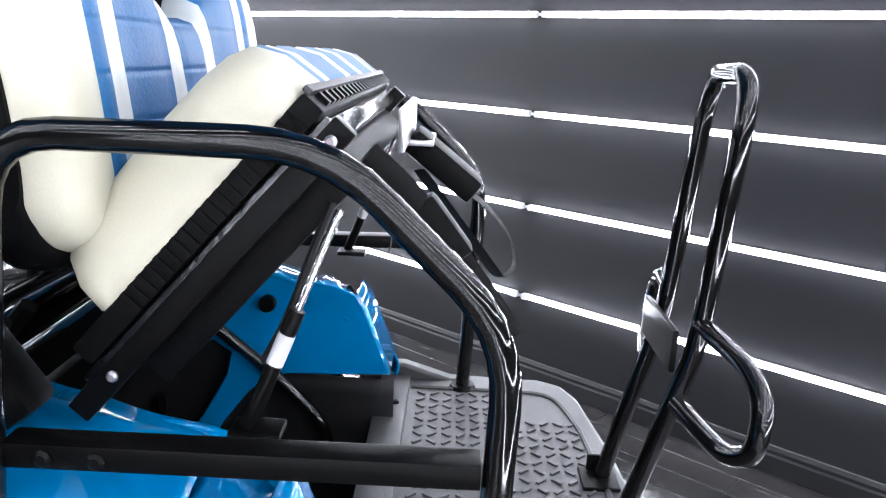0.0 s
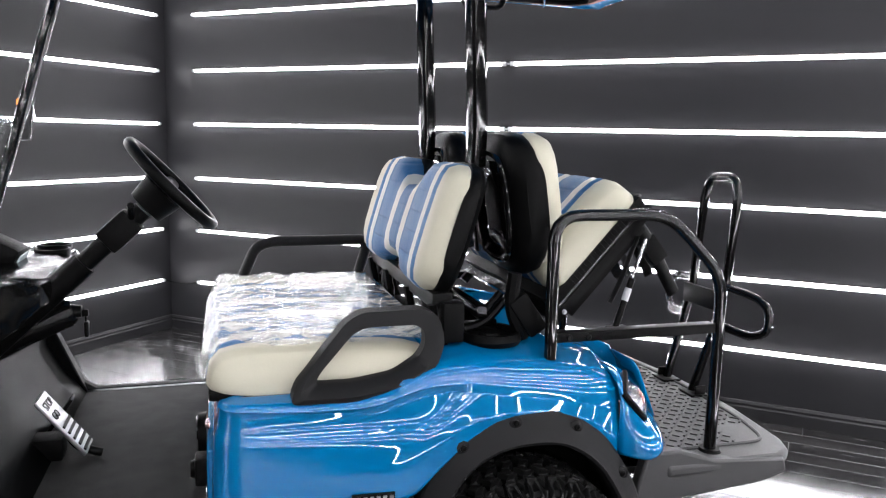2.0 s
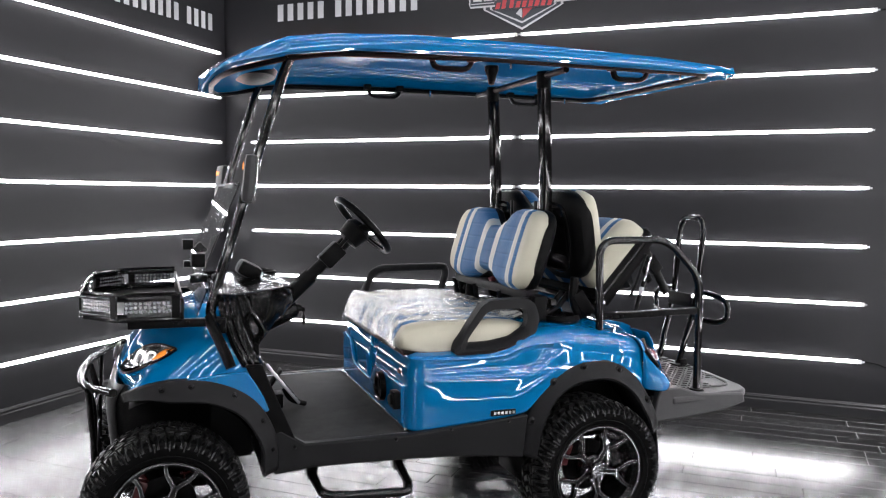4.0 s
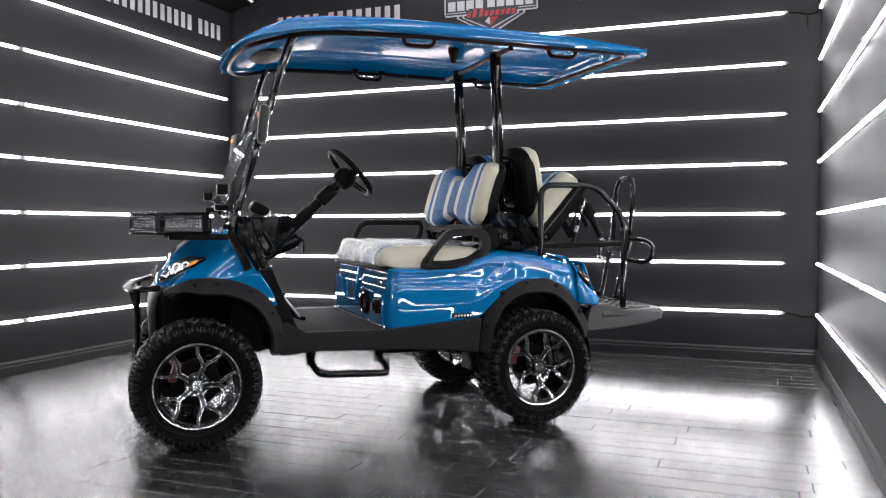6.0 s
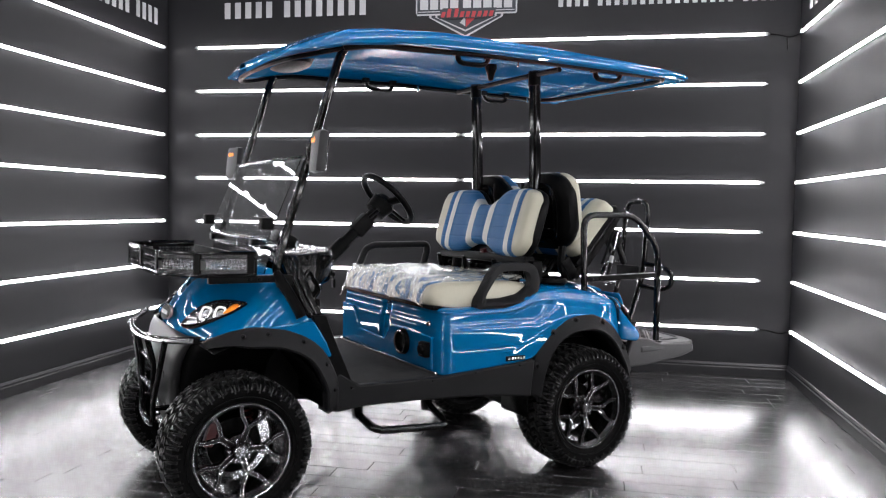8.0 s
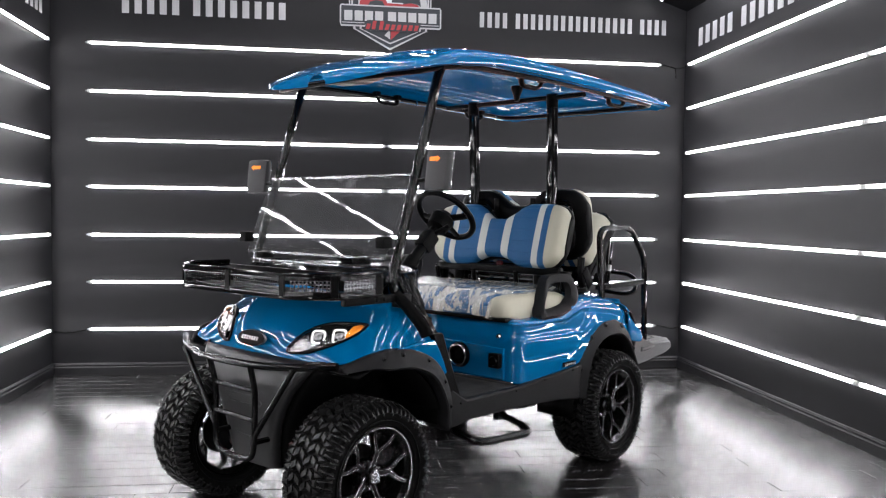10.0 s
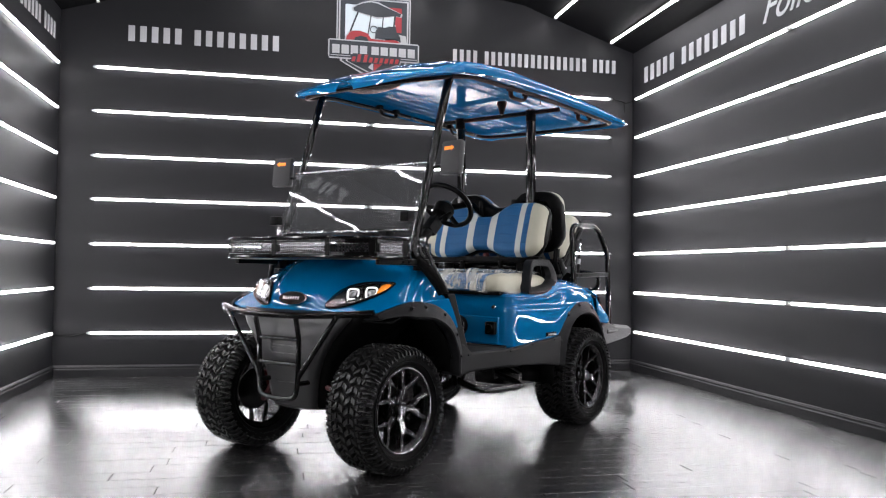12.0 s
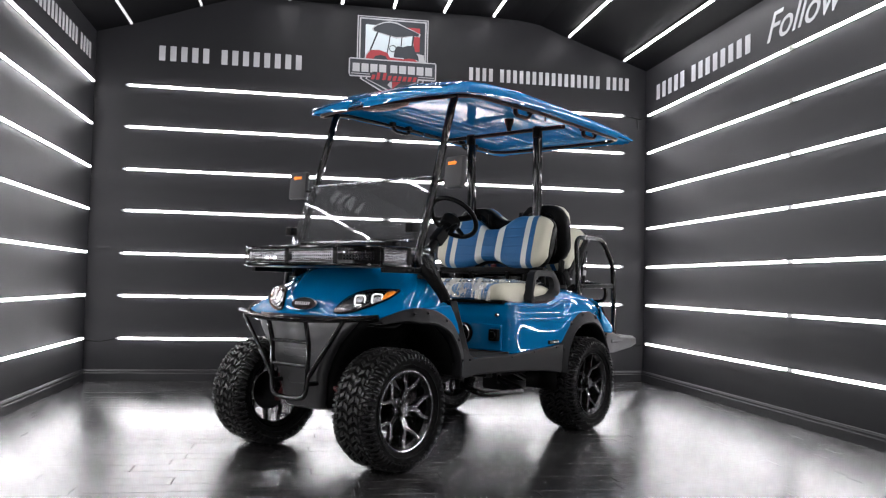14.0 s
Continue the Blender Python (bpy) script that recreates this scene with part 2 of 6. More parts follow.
def join(*vfs):
    V, F = [], []
    for v, f in vfs:
        n = len(V)
        V += [tuple(p) for p in v]
        F += [tuple(i + n for i in q) for q in f]
    return V, F


def moved(vf, m):
    return [tuple(m @ Vector(v)) for v in vf[0]], vf[1]


def flip_y(vf):
    return [(v[0], -v[1], v[2]) for v in vf[0]], [tuple(reversed(f)) for f in vf[1]]


def sided(vf, s):
    return vf if s > 0 else flip_y(vf)


def block(x0, x1, y0, y1, z0, z1, b=0.0):
    bm = bmesh.new()
    bmesh.ops.create_cube(bm, size=1)
    for v in bm.verts:
        v.co = Vector(((x0 + x1) / 2 + v.co.x * (x1 - x0), (y0 + y1) / 2 + v.co.y * (y1 - y0), (z0 + z1) / 2 + v.co.z * (z1 - z0)))
    if b:
        bmesh.ops.bevel(bm, geom=bm.edges[:], offset=b, segments=2, affect="EDGES", profile=0.6)
    bm.verts.index_update()
    out = [tuple(v.co) for v in bm.verts], [tuple(v.index for v in f.verts) for f in bm.faces]
    bm.free()
    return out


def fillet(pts, r, n=5, closed=False):
    """A polyline with its corners rounded."""
    pts = [Vector(p) for p in pts]
    out = []
    for i, p in enumerate(pts):
        if not closed and i in (0, len(pts) - 1):
            out.append(p)
            continue
        a, b = pts[i - 1] - p, pts[(i + 1) % len(pts)] - p
        d = min(r, a.length * 0.48, b.length * 0.48)
        a, b = p + a.normalized() * d, p + b.normalized() * d
        for k in range(n + 1):
            t = k / n
            out.append(a * (1 - t) ** 2 + p * 2 * t * (1 - t) + b * t * t)
    return out


def sweep(pts, r, n=10, closed=False, flat=1.0, up=(0, 0, 1)):
    """A round (or flattened) bar along a polyline."""
    pts = [Vector(p) for p in pts]
    N = len(pts)
    V, F = [], []
    prev = None
    for i, p in enumerate(pts):
        if closed:
            d = pts[(i + 1) % N] - pts[i - 1]
        else:
            d = pts[min(i + 1, N - 1)] - pts[max(i - 1, 0)]
        d.normalize()
        if prev is None:
            u = Vector(up)
            u = u - d * u.dot(d)
            if u.length < 1e-3:
                u = Vector((0, 1, 0)) - d * d.y
        else:
            u = prev - d * prev.dot(d)
        u.normalize()
        prev = u
        w = d.cross(u)
        rr = r[i] if isinstance(r, (list, tuple)) else r
        for k in range(n):
            a = 2 * math.pi * k / n
            V.append(tuple(p + u * (rr * math.cos(a)) + w * (rr * flat * math.sin(a))))
    for i in range(N if closed else N - 1):
        for k in range(n):
            j, kk = (i + 1) % N, (k + 1) % n
            F.append((i * n + k, i * n + kk, j * n + kk, j * n + k))
    if not closed:
        F += [tuple(range(n)), tuple(range((N - 1) * n, N * n))]
    return V, F


def bar(pts, r, bend=0.04, n=10, flat=1.0, up=(0, 0, 1)):
    return sweep(fillet(pts, bend), r, n, flat=flat, up=up)


def rod(a, b, r, n=10):
    return sweep([a, b], r, n)


def revolve(profile, n=32, axis="y"):
    """profile: (radius, along) pairs, turned about an axis."""
    V, F = [], []
    m = len(profile)
    for k in range(n):
        a = 2 * math.pi * k / n
        c, s = math.cos(a), math.sin(a)
        for r, t in profile:
            V.append({"y": (r * c, t, r * s), "x": (t, r * c, r * s), "z": (r * c, r * s, t)}[axis])
    for k in range(n):
        for i in range(m - 1):
            F.append((k * m + i, k * m + i + 1, ((k + 1) % n) * m + i + 1, ((k + 1) % n) * m + i))
    return V, F


def sheet(rows, wrap=False):
    """A skin over rows of points."""
    n = len(rows[0])
    V = [tuple(p) for r in rows for p in r]
    F = []
    for i in range(len(rows) if wrap else len(rows) - 1):
        j = (i + 1) % len(rows)
        for k in range(n - 1):
            F.append((i * n + k, i * n + k + 1, j * n + k + 1, j * n + k))
    return V, F


def prism(outline, a, b, plane="xz"):
    """An outline in a plane, drawn out from a to b along the third axis."""
    put = {"xz": lambda u, v, t: (u, t, v), "xy": lambda u, v, t: (u, v, t), "yz": lambda u, v, t: (t, u, v)}[plane]
    n = len(outline)
    V = [put(u, v, a) for u, v in outline] + [put(u, v, b) for u, v in outline]
    F = [tuple(range(n - 1, -1, -1)), tuple(range(n, 2 * n))]
    F += [(i, (i + 1) % n, n + (i + 1) % n, n + i) for i in range(n)]
    return V, F


def lettering(text, size):
    """A word as a thin mesh, built with the plain font."""
    c = bpy.data.curves.new("word", "FONT")
    c.body, c.size, c.extrude, c.resolution_u = text, size, 0.0008, 3
    tmp = new("word", c)
    bpy.context.view_layer.update()
    me = bpy.data.meshes.new_from_object(tmp.evaluated_get(bpy.context.evaluated_depsgraph_get()))
    out = [tuple(v.co) for v in me.vertices], [tuple(p.vertices) for p in me.polygons]
    bpy.data.objects.remove(tmp)
    return out


def lerp(x, xs, ys):
    return float(np.interp(x, xs, ys))


def smoothline(xs, ys, n):
    """Points on a smooth curve through (xs, ys)."""
    P = [Vector((a, b, 0)) for a, b in zip(xs, ys)]
    P = [P[0] * 2 - P[1]] + P + [P[-1] * 2 - P[-2]]
    out = []
    for i in range(1, len(P) - 2):
        a, b, c, d = P[i - 1:i + 3]
        for k in range(n):
            t = k / n
            q = 0.5 * (2 * b + (c - a) * t + (2 * a - 5 * b + 4 * c - d) * t * t + (3 * b - a - 3 * c + d) * t ** 3)
            out.append((q.x, q.y))
    out.append((P[-2].x, P[-2].y))
    return out


def ease(x, xs, ys):
    """Smooth monotone curve through (xs, ys)."""
    n = len(xs)
    if x <= xs[0]:
        return ys[0]
    if x >= xs[-1]:
        return ys[-1]
    k = [(ys[i + 1] - ys[i]) / (xs[i + 1] - xs[i]) for i in range(n - 1)]
    m = [k[0]] + [0.0 if k[i - 1] * k[i] <= 0 else 2 * k[i - 1] * k[i] / (k[i - 1] + k[i]) for i in range(1, n - 1)] + [k[-1]]
    i = max(q for q in range(n - 1) if xs[q] <= x)
    h = xs[i + 1] - xs[i]
    t = (x - xs[i]) / h
    return ys[i] * (1 + 2 * t) * (1 - t) ** 2 + m[i] * h * t * (1 - t) ** 2 + ys[i + 1] * t * t * (3 - 2 * t) + m[i + 1] * h * t * t * (t - 1)


# ---- the room ----
XL, XR, YB, YF = -3.69, 1.50, 2.51, -7.0
Z_EAVE, Z_TOP = 3.08, 3.50
ROWS_Z = (0.368, 0.743, 1.116, 1.494, 1.862, 2.240, 2.613)


def plain(name, vf, mat, label, cat):
    return tagged(part(name, vf, mat, smooth=0), label, cat, kind="structure")


plain("wall_left", block(XL - 0.12, XL, YF, YB + 0.12, -0.05, 3.6), WALL, "dark charcoal painted side wall with rows of lit tubes", "wall")
plain("wall_right", block(XR, XR + 0.12, YF, YB + 0.12, -0.05, 3.6), WALL, "dark charcoal painted side wall with rows of lit tubes", "wall")
plain("wall_back", block(XL, XR, YB, YB + 0.12, -0.05, 3.6), WALL, "dark charcoal painted back wall with rows of lit tubes", "wall")
plain("wall_front", block(XL - 0.12, XR + 0.12, YF - 0.12, YF, -0.05, 3.6), WALL, "plain dark charcoal painted wall", "wall")
arch = [(XL - 0.1, Z_EAVE - 0.04), (XL, Z_EAVE), (-3.40, 3.165), (-2.80, 3.38), (-2.55, 3.46), (-2.35, 3.49), (-2.0, Z_TOP), (-0.2, Z_TOP),
        (0.18, 3.49), (0.38, 3.46), (0.60, 3.38), (1.24, 3.165), (XR, Z_EAVE), (XR + 0.1, Z_EAVE - 0.04)]
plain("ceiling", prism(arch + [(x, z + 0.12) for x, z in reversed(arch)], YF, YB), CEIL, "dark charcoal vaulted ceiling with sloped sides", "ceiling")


def skirting(name, a, b):
    a, b = Vector(a), Vector(b)
    d = (b - a).normalized()
    w = Vector((-d.y, d.x, 0))
    prof = [(0, 0), (0.016, 0), (0.016, 0.062), (0.011, 0.070), (0.013, 0.082), (0.006, 0.095), (0, 0.098)]
    rows = [[p + w * u + Vector((0, 0, v)) for u, v in prof] for p in (a, b)]
    return plain(name, sheet(rows), TRIMP, "dark charcoal moulded skirting board along the wall", "baseboard")


skirting("baseboard_back", (XR, YB, 0), (XL, YB, 0))
skirting("baseboard_left", (XL, YB, 0), (XL, YF, 0))
skirting("baseboard_right", (XR, YF, 0), (XR, YB, 0))


def led_tube(lit):
    """A batten light along x, its back on the plane z = 0, 2.32 long."""
    L = 2.32
    t = thing("tube_light", "lit white LED batten tube on a dark panel", "tube light", group="tube lights")
    arcs = [(0.0082 * math.cos(a), 0.0130 + 0.0082 * math.sin(a)) for a in np.linspace(-0.45, math.pi + 0.45, 9)]
    rows = [[(x, y, z) for y, z in arcs] for x in (0.025, L - 0.025)]
    part("diffuser", sheet(rows), lit, t)
    part("housing", block(0.02, L - 0.02, -0.012, 0.012, 0.0, 0.0085), TUBE_BODY, t, "white metal housing")
    for x in (0.0, L - 0.025):
        part("end_cap", block(x, x + 0.025, -0.012, 0.012, 0.0, 0.026, 0.004), TUBE_BODY, t, "white plastic end cap")
    for x in (-0.016, L - 0.002):
        part("end_pin", block(x, x + 0.018, -0.005, 0.005, 0.009, 0.018, 0.002), STEEL, t, "small metal plug pin")
    return t


placed = []
for z in ROWS_Z:
    for x in (-3.41, -1.06):
        placed.append(pose(x, YB, z, 90, 0, 0))
    for k in range(4):
        y = 2.43 - 2.335 * k
        placed.append(pose(XL, y, z, 90, 0, 90) @ pose(-2.32, 0, 0))
        placed.append(pose(XR, y, z, 90, 0, -90))
dimmed = []
for x, z, tilt in ((-3.39, 3.165, -20), (-2.80, 3.375, -19), (-2.02, 3.497, 0), (-1.54, 3.497, 0), (-1.06, 3.497, 0), (-0.58, 3.497, 0), (-0.10, 3.497, 0), (0.665, 3.355, 20), (1.235, 3.16, 19)):
    for k in range(4):
        m = pose(x, 2.43 - 2.335 * k, z, 180, tilt, 0) @ pose(0, 0, 0.004, 0, 0, 90)
        (dimmed if x < -2.5 and k == 0 else placed).append(m)
for places, lit in ((placed, TUBE_ON), (dimmed, TUBE_DIM)):
    first = led_tube(lit)
    first.matrix_basis = places[0]
    for m in places[1:]:
        copy_thing(first, m)


def cable(pts, r=0.004):
    c = part("power_cable", bar(pts, r, 0.05, 6), SATIN)
    return tagged(c, "thin black power lead joining two tube lights", "cable", group="power leads")


for z in (ROWS_Z[0], ROWS_Z[6]):
    cable([(1.27, YB - 0.012, z), (1.34, YB - 0.012, z - 0.005), (1.42, YB - 0.012, z - 0.03), (XR - 0.02, YB - 0.03, z - 0.01), (XR - 0.012, 2.435, z)])
cable([(1.40, YB - 0.012, ROWS_Z[6] - 0.025), (1.41, YB - 0.01, ROWS_Z[6] - 0.12)])
cable([(XL + 0.012, 2.44, ROWS_Z[0]), (XL + 0.03, YB - 0.02, ROWS_Z[0] - 0.02), (-3.55, YB - 0.012, ROWS_Z[0] - 0.03), (-3.42, YB - 0.012, ROWS_Z[0])])


# ---- wall lettering as plain bars ----
def bars(name, label, spans, m, mat=SIGN_WHITE):
    """spans: (start, end, low, high) of each stroke bar on the wall."""
    t = thing(name, label, "wall sign", m)
    for a, b, lo, hi in spans:
        part("stroke_bar", block(a, b, lo, hi, 0.0, 0.004, 0.0012), mat, t)
    return t


def spread(words, total, low, high):
    """Bars for words of n marks, over a length."""
    n = sum(words) + 0.7 * (len(words) - 1)
    w = total / n
    out, x = [], 0.0
    for c in words:
        for k in range(c):
            out.append((x + 0.22 * w, x + 0.78 * w, low, high))
            x += w
        x += 0.7 * w
    return out


back, leftm, rightm = pose(0, YB, 0, 90, 0, 0), pose(XL, 0, 0, 90, 0, 90), pose(XR, 0, 0, 90, 0, -90)
bars("number_sign", "white number bars on the charcoal back wall", spread((5, 8), 1.30, 0, 0.135), back @ pose(-3.175, 2.855, 0))
bars("web_sign", "row of bold white bars on the charcoal back wall", spread((4, 16, 4), 1.65, 0, 0.125), back @ pose(-0.325, 2.868, 0))
bars("number_sign", "white number bars on the charcoal side wall", spread((5, 8), 1.68, 0, 0.145), rightm @ pose(-2.295, 2.735, 0))
bars("web_sign", "row of bold white bars on the charcoal side wall", spread((4, 16, 4), 2.25, 0, 0.135), leftm @ pose(0.11, 2.785, 0))
bars("number_sign", "white number bars on the charcoal side wall", spread((5, 8), 1.68, 0, 0.145), leftm @ pose(-2.3, 2.785, 0))
word = new("script_sign", bpy.data.curves.new("script_sign", "FONT"))
word.data.body, word.data.size, word.data.shear, word.data.extrude = "Follow", 0.30, 0.45, 0.002
word.data.materials.append(SIGN_WHITE)
word.matrix_basis = rightm @ pose(-0.44, 2.735, 0.002)
tagged(word, "white slanted script word on the charcoal side wall", "wall sign")


def logo():
    t = thing("emblem_sign", "framed shield sign in white, red and slate on the back wall", "wall sign", pose(-1.05, YB, 0, 90, 0, 0))

    def flat(name, outline, d, mat):
        part(name, prism(outline, 0.0 if d < 0.006 else d - 0.003, d, "xy"), mat, t, smooth=0)

    sq = lambda x0, x1, z0, z1: [(x0, z0), (x1, z0), (x1, z1), (x0, z1)]
    def grown(outline, d):
        cx, cz = sum(p[0] for p in outline) / len(outline), sum(p[1] for p in outline) / len(outline)
        out = []
        for x, z in outline:
            n = math.hypot(x - cx, z - cz)
            out.append((x + (x - cx) / n * d, z + (z - cz) / n * d))
        return out

    flat("outer_frame", sq(-0.341, 0.333, 2.99, 3.413), 0.004, SIGN_WHITE)
    flat("dark_line", sq(-0.331, 0.323, 2.99, 3.403), 0.006, SIGN_DARK)
    flat("inner_frame", sq(-0.322, 0.314, 2.99, 3.394), 0.008, SIGN_WHITE)
    flat("dark_field", sq(-0.308, 0.300, 2.99, 3.380), 0.010, SIGN_DARK)
    flat("pale_field", sq(-0.264, 0.10, 2.99, 3.328), 0.012, SIGN_PALE)
    flat("red_field", sq(0.10, 0.250, 3.10, 3.326), 0.012, SIGN_RED)
    flat("pale_field", [(-0.20, 3.07), (0.19, 3.07), (0.19, 3.25), (-0.17, 3.26)], 0.014, SIGN_PALE)
    top = [(-0.192, 3.295), (-0.155, 3.325), (-0.095, 3.350), (-0.035, 3.360), (0.03, 3.352), (0.12, 3.318), (0.242, 3.272), (0.236, 3.245), (0.18, 3.250), (0.10, 3.235), (0.02, 3.226), (-0.06, 3.243), (-0.15, 3.262), (-0.185, 3.272)]
    flat("roof_edge", grown(top, 0.014), 0.016, SIGN_WHITE)
    flat("roof_shape", top, 0.018, SIGN_DARK)
    for a, b, c, d, w in ((-0.150, 3.262, -0.218, 3.080, 0.016), (-0.030, 3.25, -0.058, 3.062, 0.010), (0.080, 3.24, 0.072, 3.13, 0.010), (0.188, 3.25, 0.176, 3.13, 0.016)):
        flat("post_shape", [(a - w / 2, b), (a + w / 2, b), (c + w / 2, d), (c - w / 2, d)], 0.018, SIGN_DARK)
    body = [(-0.258, 2.995), (-0.250, 3.035), (-0.212, 3.085), (-0.13, 3.090), (-0.055, 3.068), (-0.03, 3.025), (0.10, 3.020), (0.16, 3.030), (0.21, 3.022), (0.25, 2.995)]
    flat("body_edge", grown(body, 0.012), 0.016, SIGN_WHITE)
    flat("body_shape", body, 0.019, SIGN_RED)
    flat("arch_shape", [(-0.19, 2.995), (-0.17, 3.03), (-0.12, 3.045), (-0.07, 3.035), (-0.045, 2.995)], 0.021, SIGN_DARK)
    flat("seat_shape", [(0.005, 3.03), (0.012, 3.10), (0.035, 3.138), (0.10, 3.135), (0.13, 3.15), (0.195, 3.15), (0.205, 3.10), (0.235, 3.06), (0.24, 3.03)], 0.021, SIGN_DARK)
    flat("bag_shape", [(0.20, 3.085), (0.29, 3.070), (0.30, 2.995), (0.245, 2.995), (0.24, 3.05)], 0.019, SIGN_WHITE)
    wheel_ring = [(-0.005 + 0.032 * math.cos(a), 3.112 + 0.030 * math.sin(a), 0.020) for a in np.linspace(0, 2 * math.pi, 20)[:-1]]
    part("wheel_shape", sweep(wheel_ring, 0.004, 6, closed=True), SIGN_DARK, t)
    for name, d, lift, mat in (("shield_outer", 0.0, 0.004, SIGN_WHITE), ("shield_line", 0.014, 0.006, SIGN_DARK), ("shield_band", 0.040, 0.008, SIGN_WHITE), ("shield_core", 0.052, 0.010, SIGN_DARK)):
        flat(name, [(-0.305 + d * 1.3, 2.84), (0.300 - d * 1.3, 2.84), (0.300 - d * 1.3, 2.812), (-0.004, 2.648 + d * 1.15), (-0.305 + d * 1.3, 2.812)], lift, mat)
    flat("shield_red", [(0.0, 2.80), (0.09, 2.815), (0.0, 2.728)], 0.012, SIGN_RED)
    flat("shield_white", [(-0.02, 2.80), (-0.005, 2.80), (-0.005, 2.735), (-0.05, 2.765)], 0.012, SIGN_WHITE)
    flat("banner", [(-0.414, 2.855), (-0.402, 2.826), (0.402, 2.826), (0.414, 2.838), (0.414, 2.985), (0.402, 3.002), (-0.402, 3.002), (-0.414, 2.990)], 0.022, SIGN_WHITE)
    flat("banner_field", sq(-0.402, 0.402, 2.838, 2.990), 0.024, SIGN_DARK)
    for k in range(9):
        a = -0.378 + 0.083 * k + (0.022 if k > 3 else 0.0)
        flat("banner_bar", sq(a, a + 0.066, 2.872, 2.952), 0.027, SIGN_WHITE)
    for a, b, z in ((-0.395, -0.215, 2.852), (0.235, 0.395, 2.852)):
        flat("banner_line", sq(a, b, z, z + 0.006), 0.026, SIGN_WHITE)
    flat("script_edge", [(-0.222, 2.795), (0.228, 2.800), (0.250, 2.874), (-0.19, 2.880)], 0.028, SIGN_DARK)
    for k in range(9):
        a = -0.205 + 0.0475 * k + (0.012 if k > 1 else 0.0)
        hi = 2.874 if k in (1, 2) else 2.850
        flat("script_bar", [(a, 2.806), (a + 0.030, 2.806), (a + 0.042, hi), (a + 0.012, hi)], 0.031, SIGN_RED)
    return t


logo()


# ---- the cart: x ahead from the rear axle, y to its left, z up ----
CART = thing("golf_cart", "glossy blue lifted golf cart with black trim, roof and striped seats", "golf cart", pose(-0.387, 0.474, 0, 0, 0, 219.21) @ pose(0.018, -0.037, 0, 0, 0, 2.2))


def widened(vf):
    """The plan of the cart grows a little wider towards its rear."""
    return [(p[0], p[1] * (1.07 - 0.052 * p[0]), p[2]) for p in vf[0]], vf[1]


def cart_part(name, vf, mats, parent, label="", **k):
    return part(name, widened(vf), mats, parent, label, **k)


def P(name, vf, mats, label="", parent=None, **k):
    return cart_part(name, vf, mats, parent or CART, label, **k)


def bolt(parent, at, axis="y", r=0.008, mat=None, s=1):
    v, f = revolve([(0.0, 0.006), (r * 0.6, 0.006), (r, 0.003), (r, 0.0), (0.0, 0.0)], 8, axis)
    if axis == "y" and s < 0:
        v, f = flip_y((v, f))
    return cart_part("bolt", ([(a + at[0], b + at[1], c + at[2]) for a, b, c in v], f), mat or STEEL, parent)


# rear body: a wall that runs round the seat box and over the rear wheels
SX = (0.80, 0.63, 0.49, 0.40, 0.33, 0.25, 0.15, 0.04, -0.08, -0.16, -0.24, -0.32, -0.37)
S_TOP = (0.808, 0.808, 0.815, 0.835, 0.865, 0.885, 0.888, 0.880, 0.862, 0.845, 0.825, 0.80, 0.77)
S_OUT = (0.575, 0.582, 0.590, 0.594, 0.592, 0.586, 0.580, 0.575, 0.572, 0.568, 0.550, 0.518, 0.475)
S_BOT = (0.515, 0.530, 0.545, 0.555, 0.565, 0.63, 0.71, 0.735, 0.725, 0.69, 0.62, 0.60, 0.60)
S_IN = (0.05, 0.06, 0.08, 0.14, 0.22, 0.28, 0.29, 0.24, 0.18, 0.16, 0.15, 0.13, 0.11)
S_RAD = (0.02, 0.025, 0.035, 0.05, 0.06, 0.07, 0.08, 0.09, 0.09, 0.09, 0.09, 0.08, 0.07)


def body_wall(side):
    rows = []

    def ring(px, py, nx, ny, x):
        zt, zb, w, r = ease(-x, [-v for v in SX], S_TOP), ease(-x, [-v for v in SX], S_BOT), ease(-x, [-v for v in SX], S_IN), ease(-x, [-v for v in SX], S_RAD)
        pts = []
        for k in range(25):
            v = k / 24
            z = zb + (zt - r - zb) * v
            lean = 0.03 * max(0, v - 0.35) * lerp(x, (-0.3, 0.2, 0.8), (0.9, 1.0, 0.5))
            ahead = x - lerp(z, (0.56, 0.60, 0.86), (0.46, 0.42, 0.12))
            front = 1 / (1 + math.exp(-ahead / 0.012))
            ledge = 1 / (1 + math.exp((z - 0.732) / 0.007))
            o = -lean - 0.004 - front * (0.008 * (1 - ledge)) + (1 - front) * 0.002
            pts.append((px + nx * o, py + ny * o, z))
        o0 = -0.03 * 0.65
        for k in range(1, 7):
            a = math.pi / 2 * k / 6
            o = o0 - r * (1 - math.cos(a))
            pts.append((px + nx * o, py + ny * o, zt - r + r * math.sin(a)))
        for k in range(1, 5):
            o = o0 - r - w * k / 4
            lift = lerp(x, (-0.10, 0.06), (0.034, 0.0)) * (k / 4) ** 0.7
            pts.append((px + nx * o, py + ny * o, zt + lift + 0.006 * math.sin(math.pi * k / 4)))
        return pts

    for y in np.linspace(0.0, 0.49, 8):
        rows.append(ring(0.80, y, 1, 0, 0.80))
    for k in range(1, 8):
        a = math.pi / 2 * k / 7
        rows.append(ring(0.72 + 0.08 * math.cos(a), 0.49 + 0.085 * math.sin(a), math.cos(a), math.sin(a), 0.80))
    for x in np.linspace(0.68, -0.254, 70):
        rows.append(ring(x, ease(-x, [-v for v in SX], S_OUT), 0, 1, x))
    return sided(sheet(rows), side)


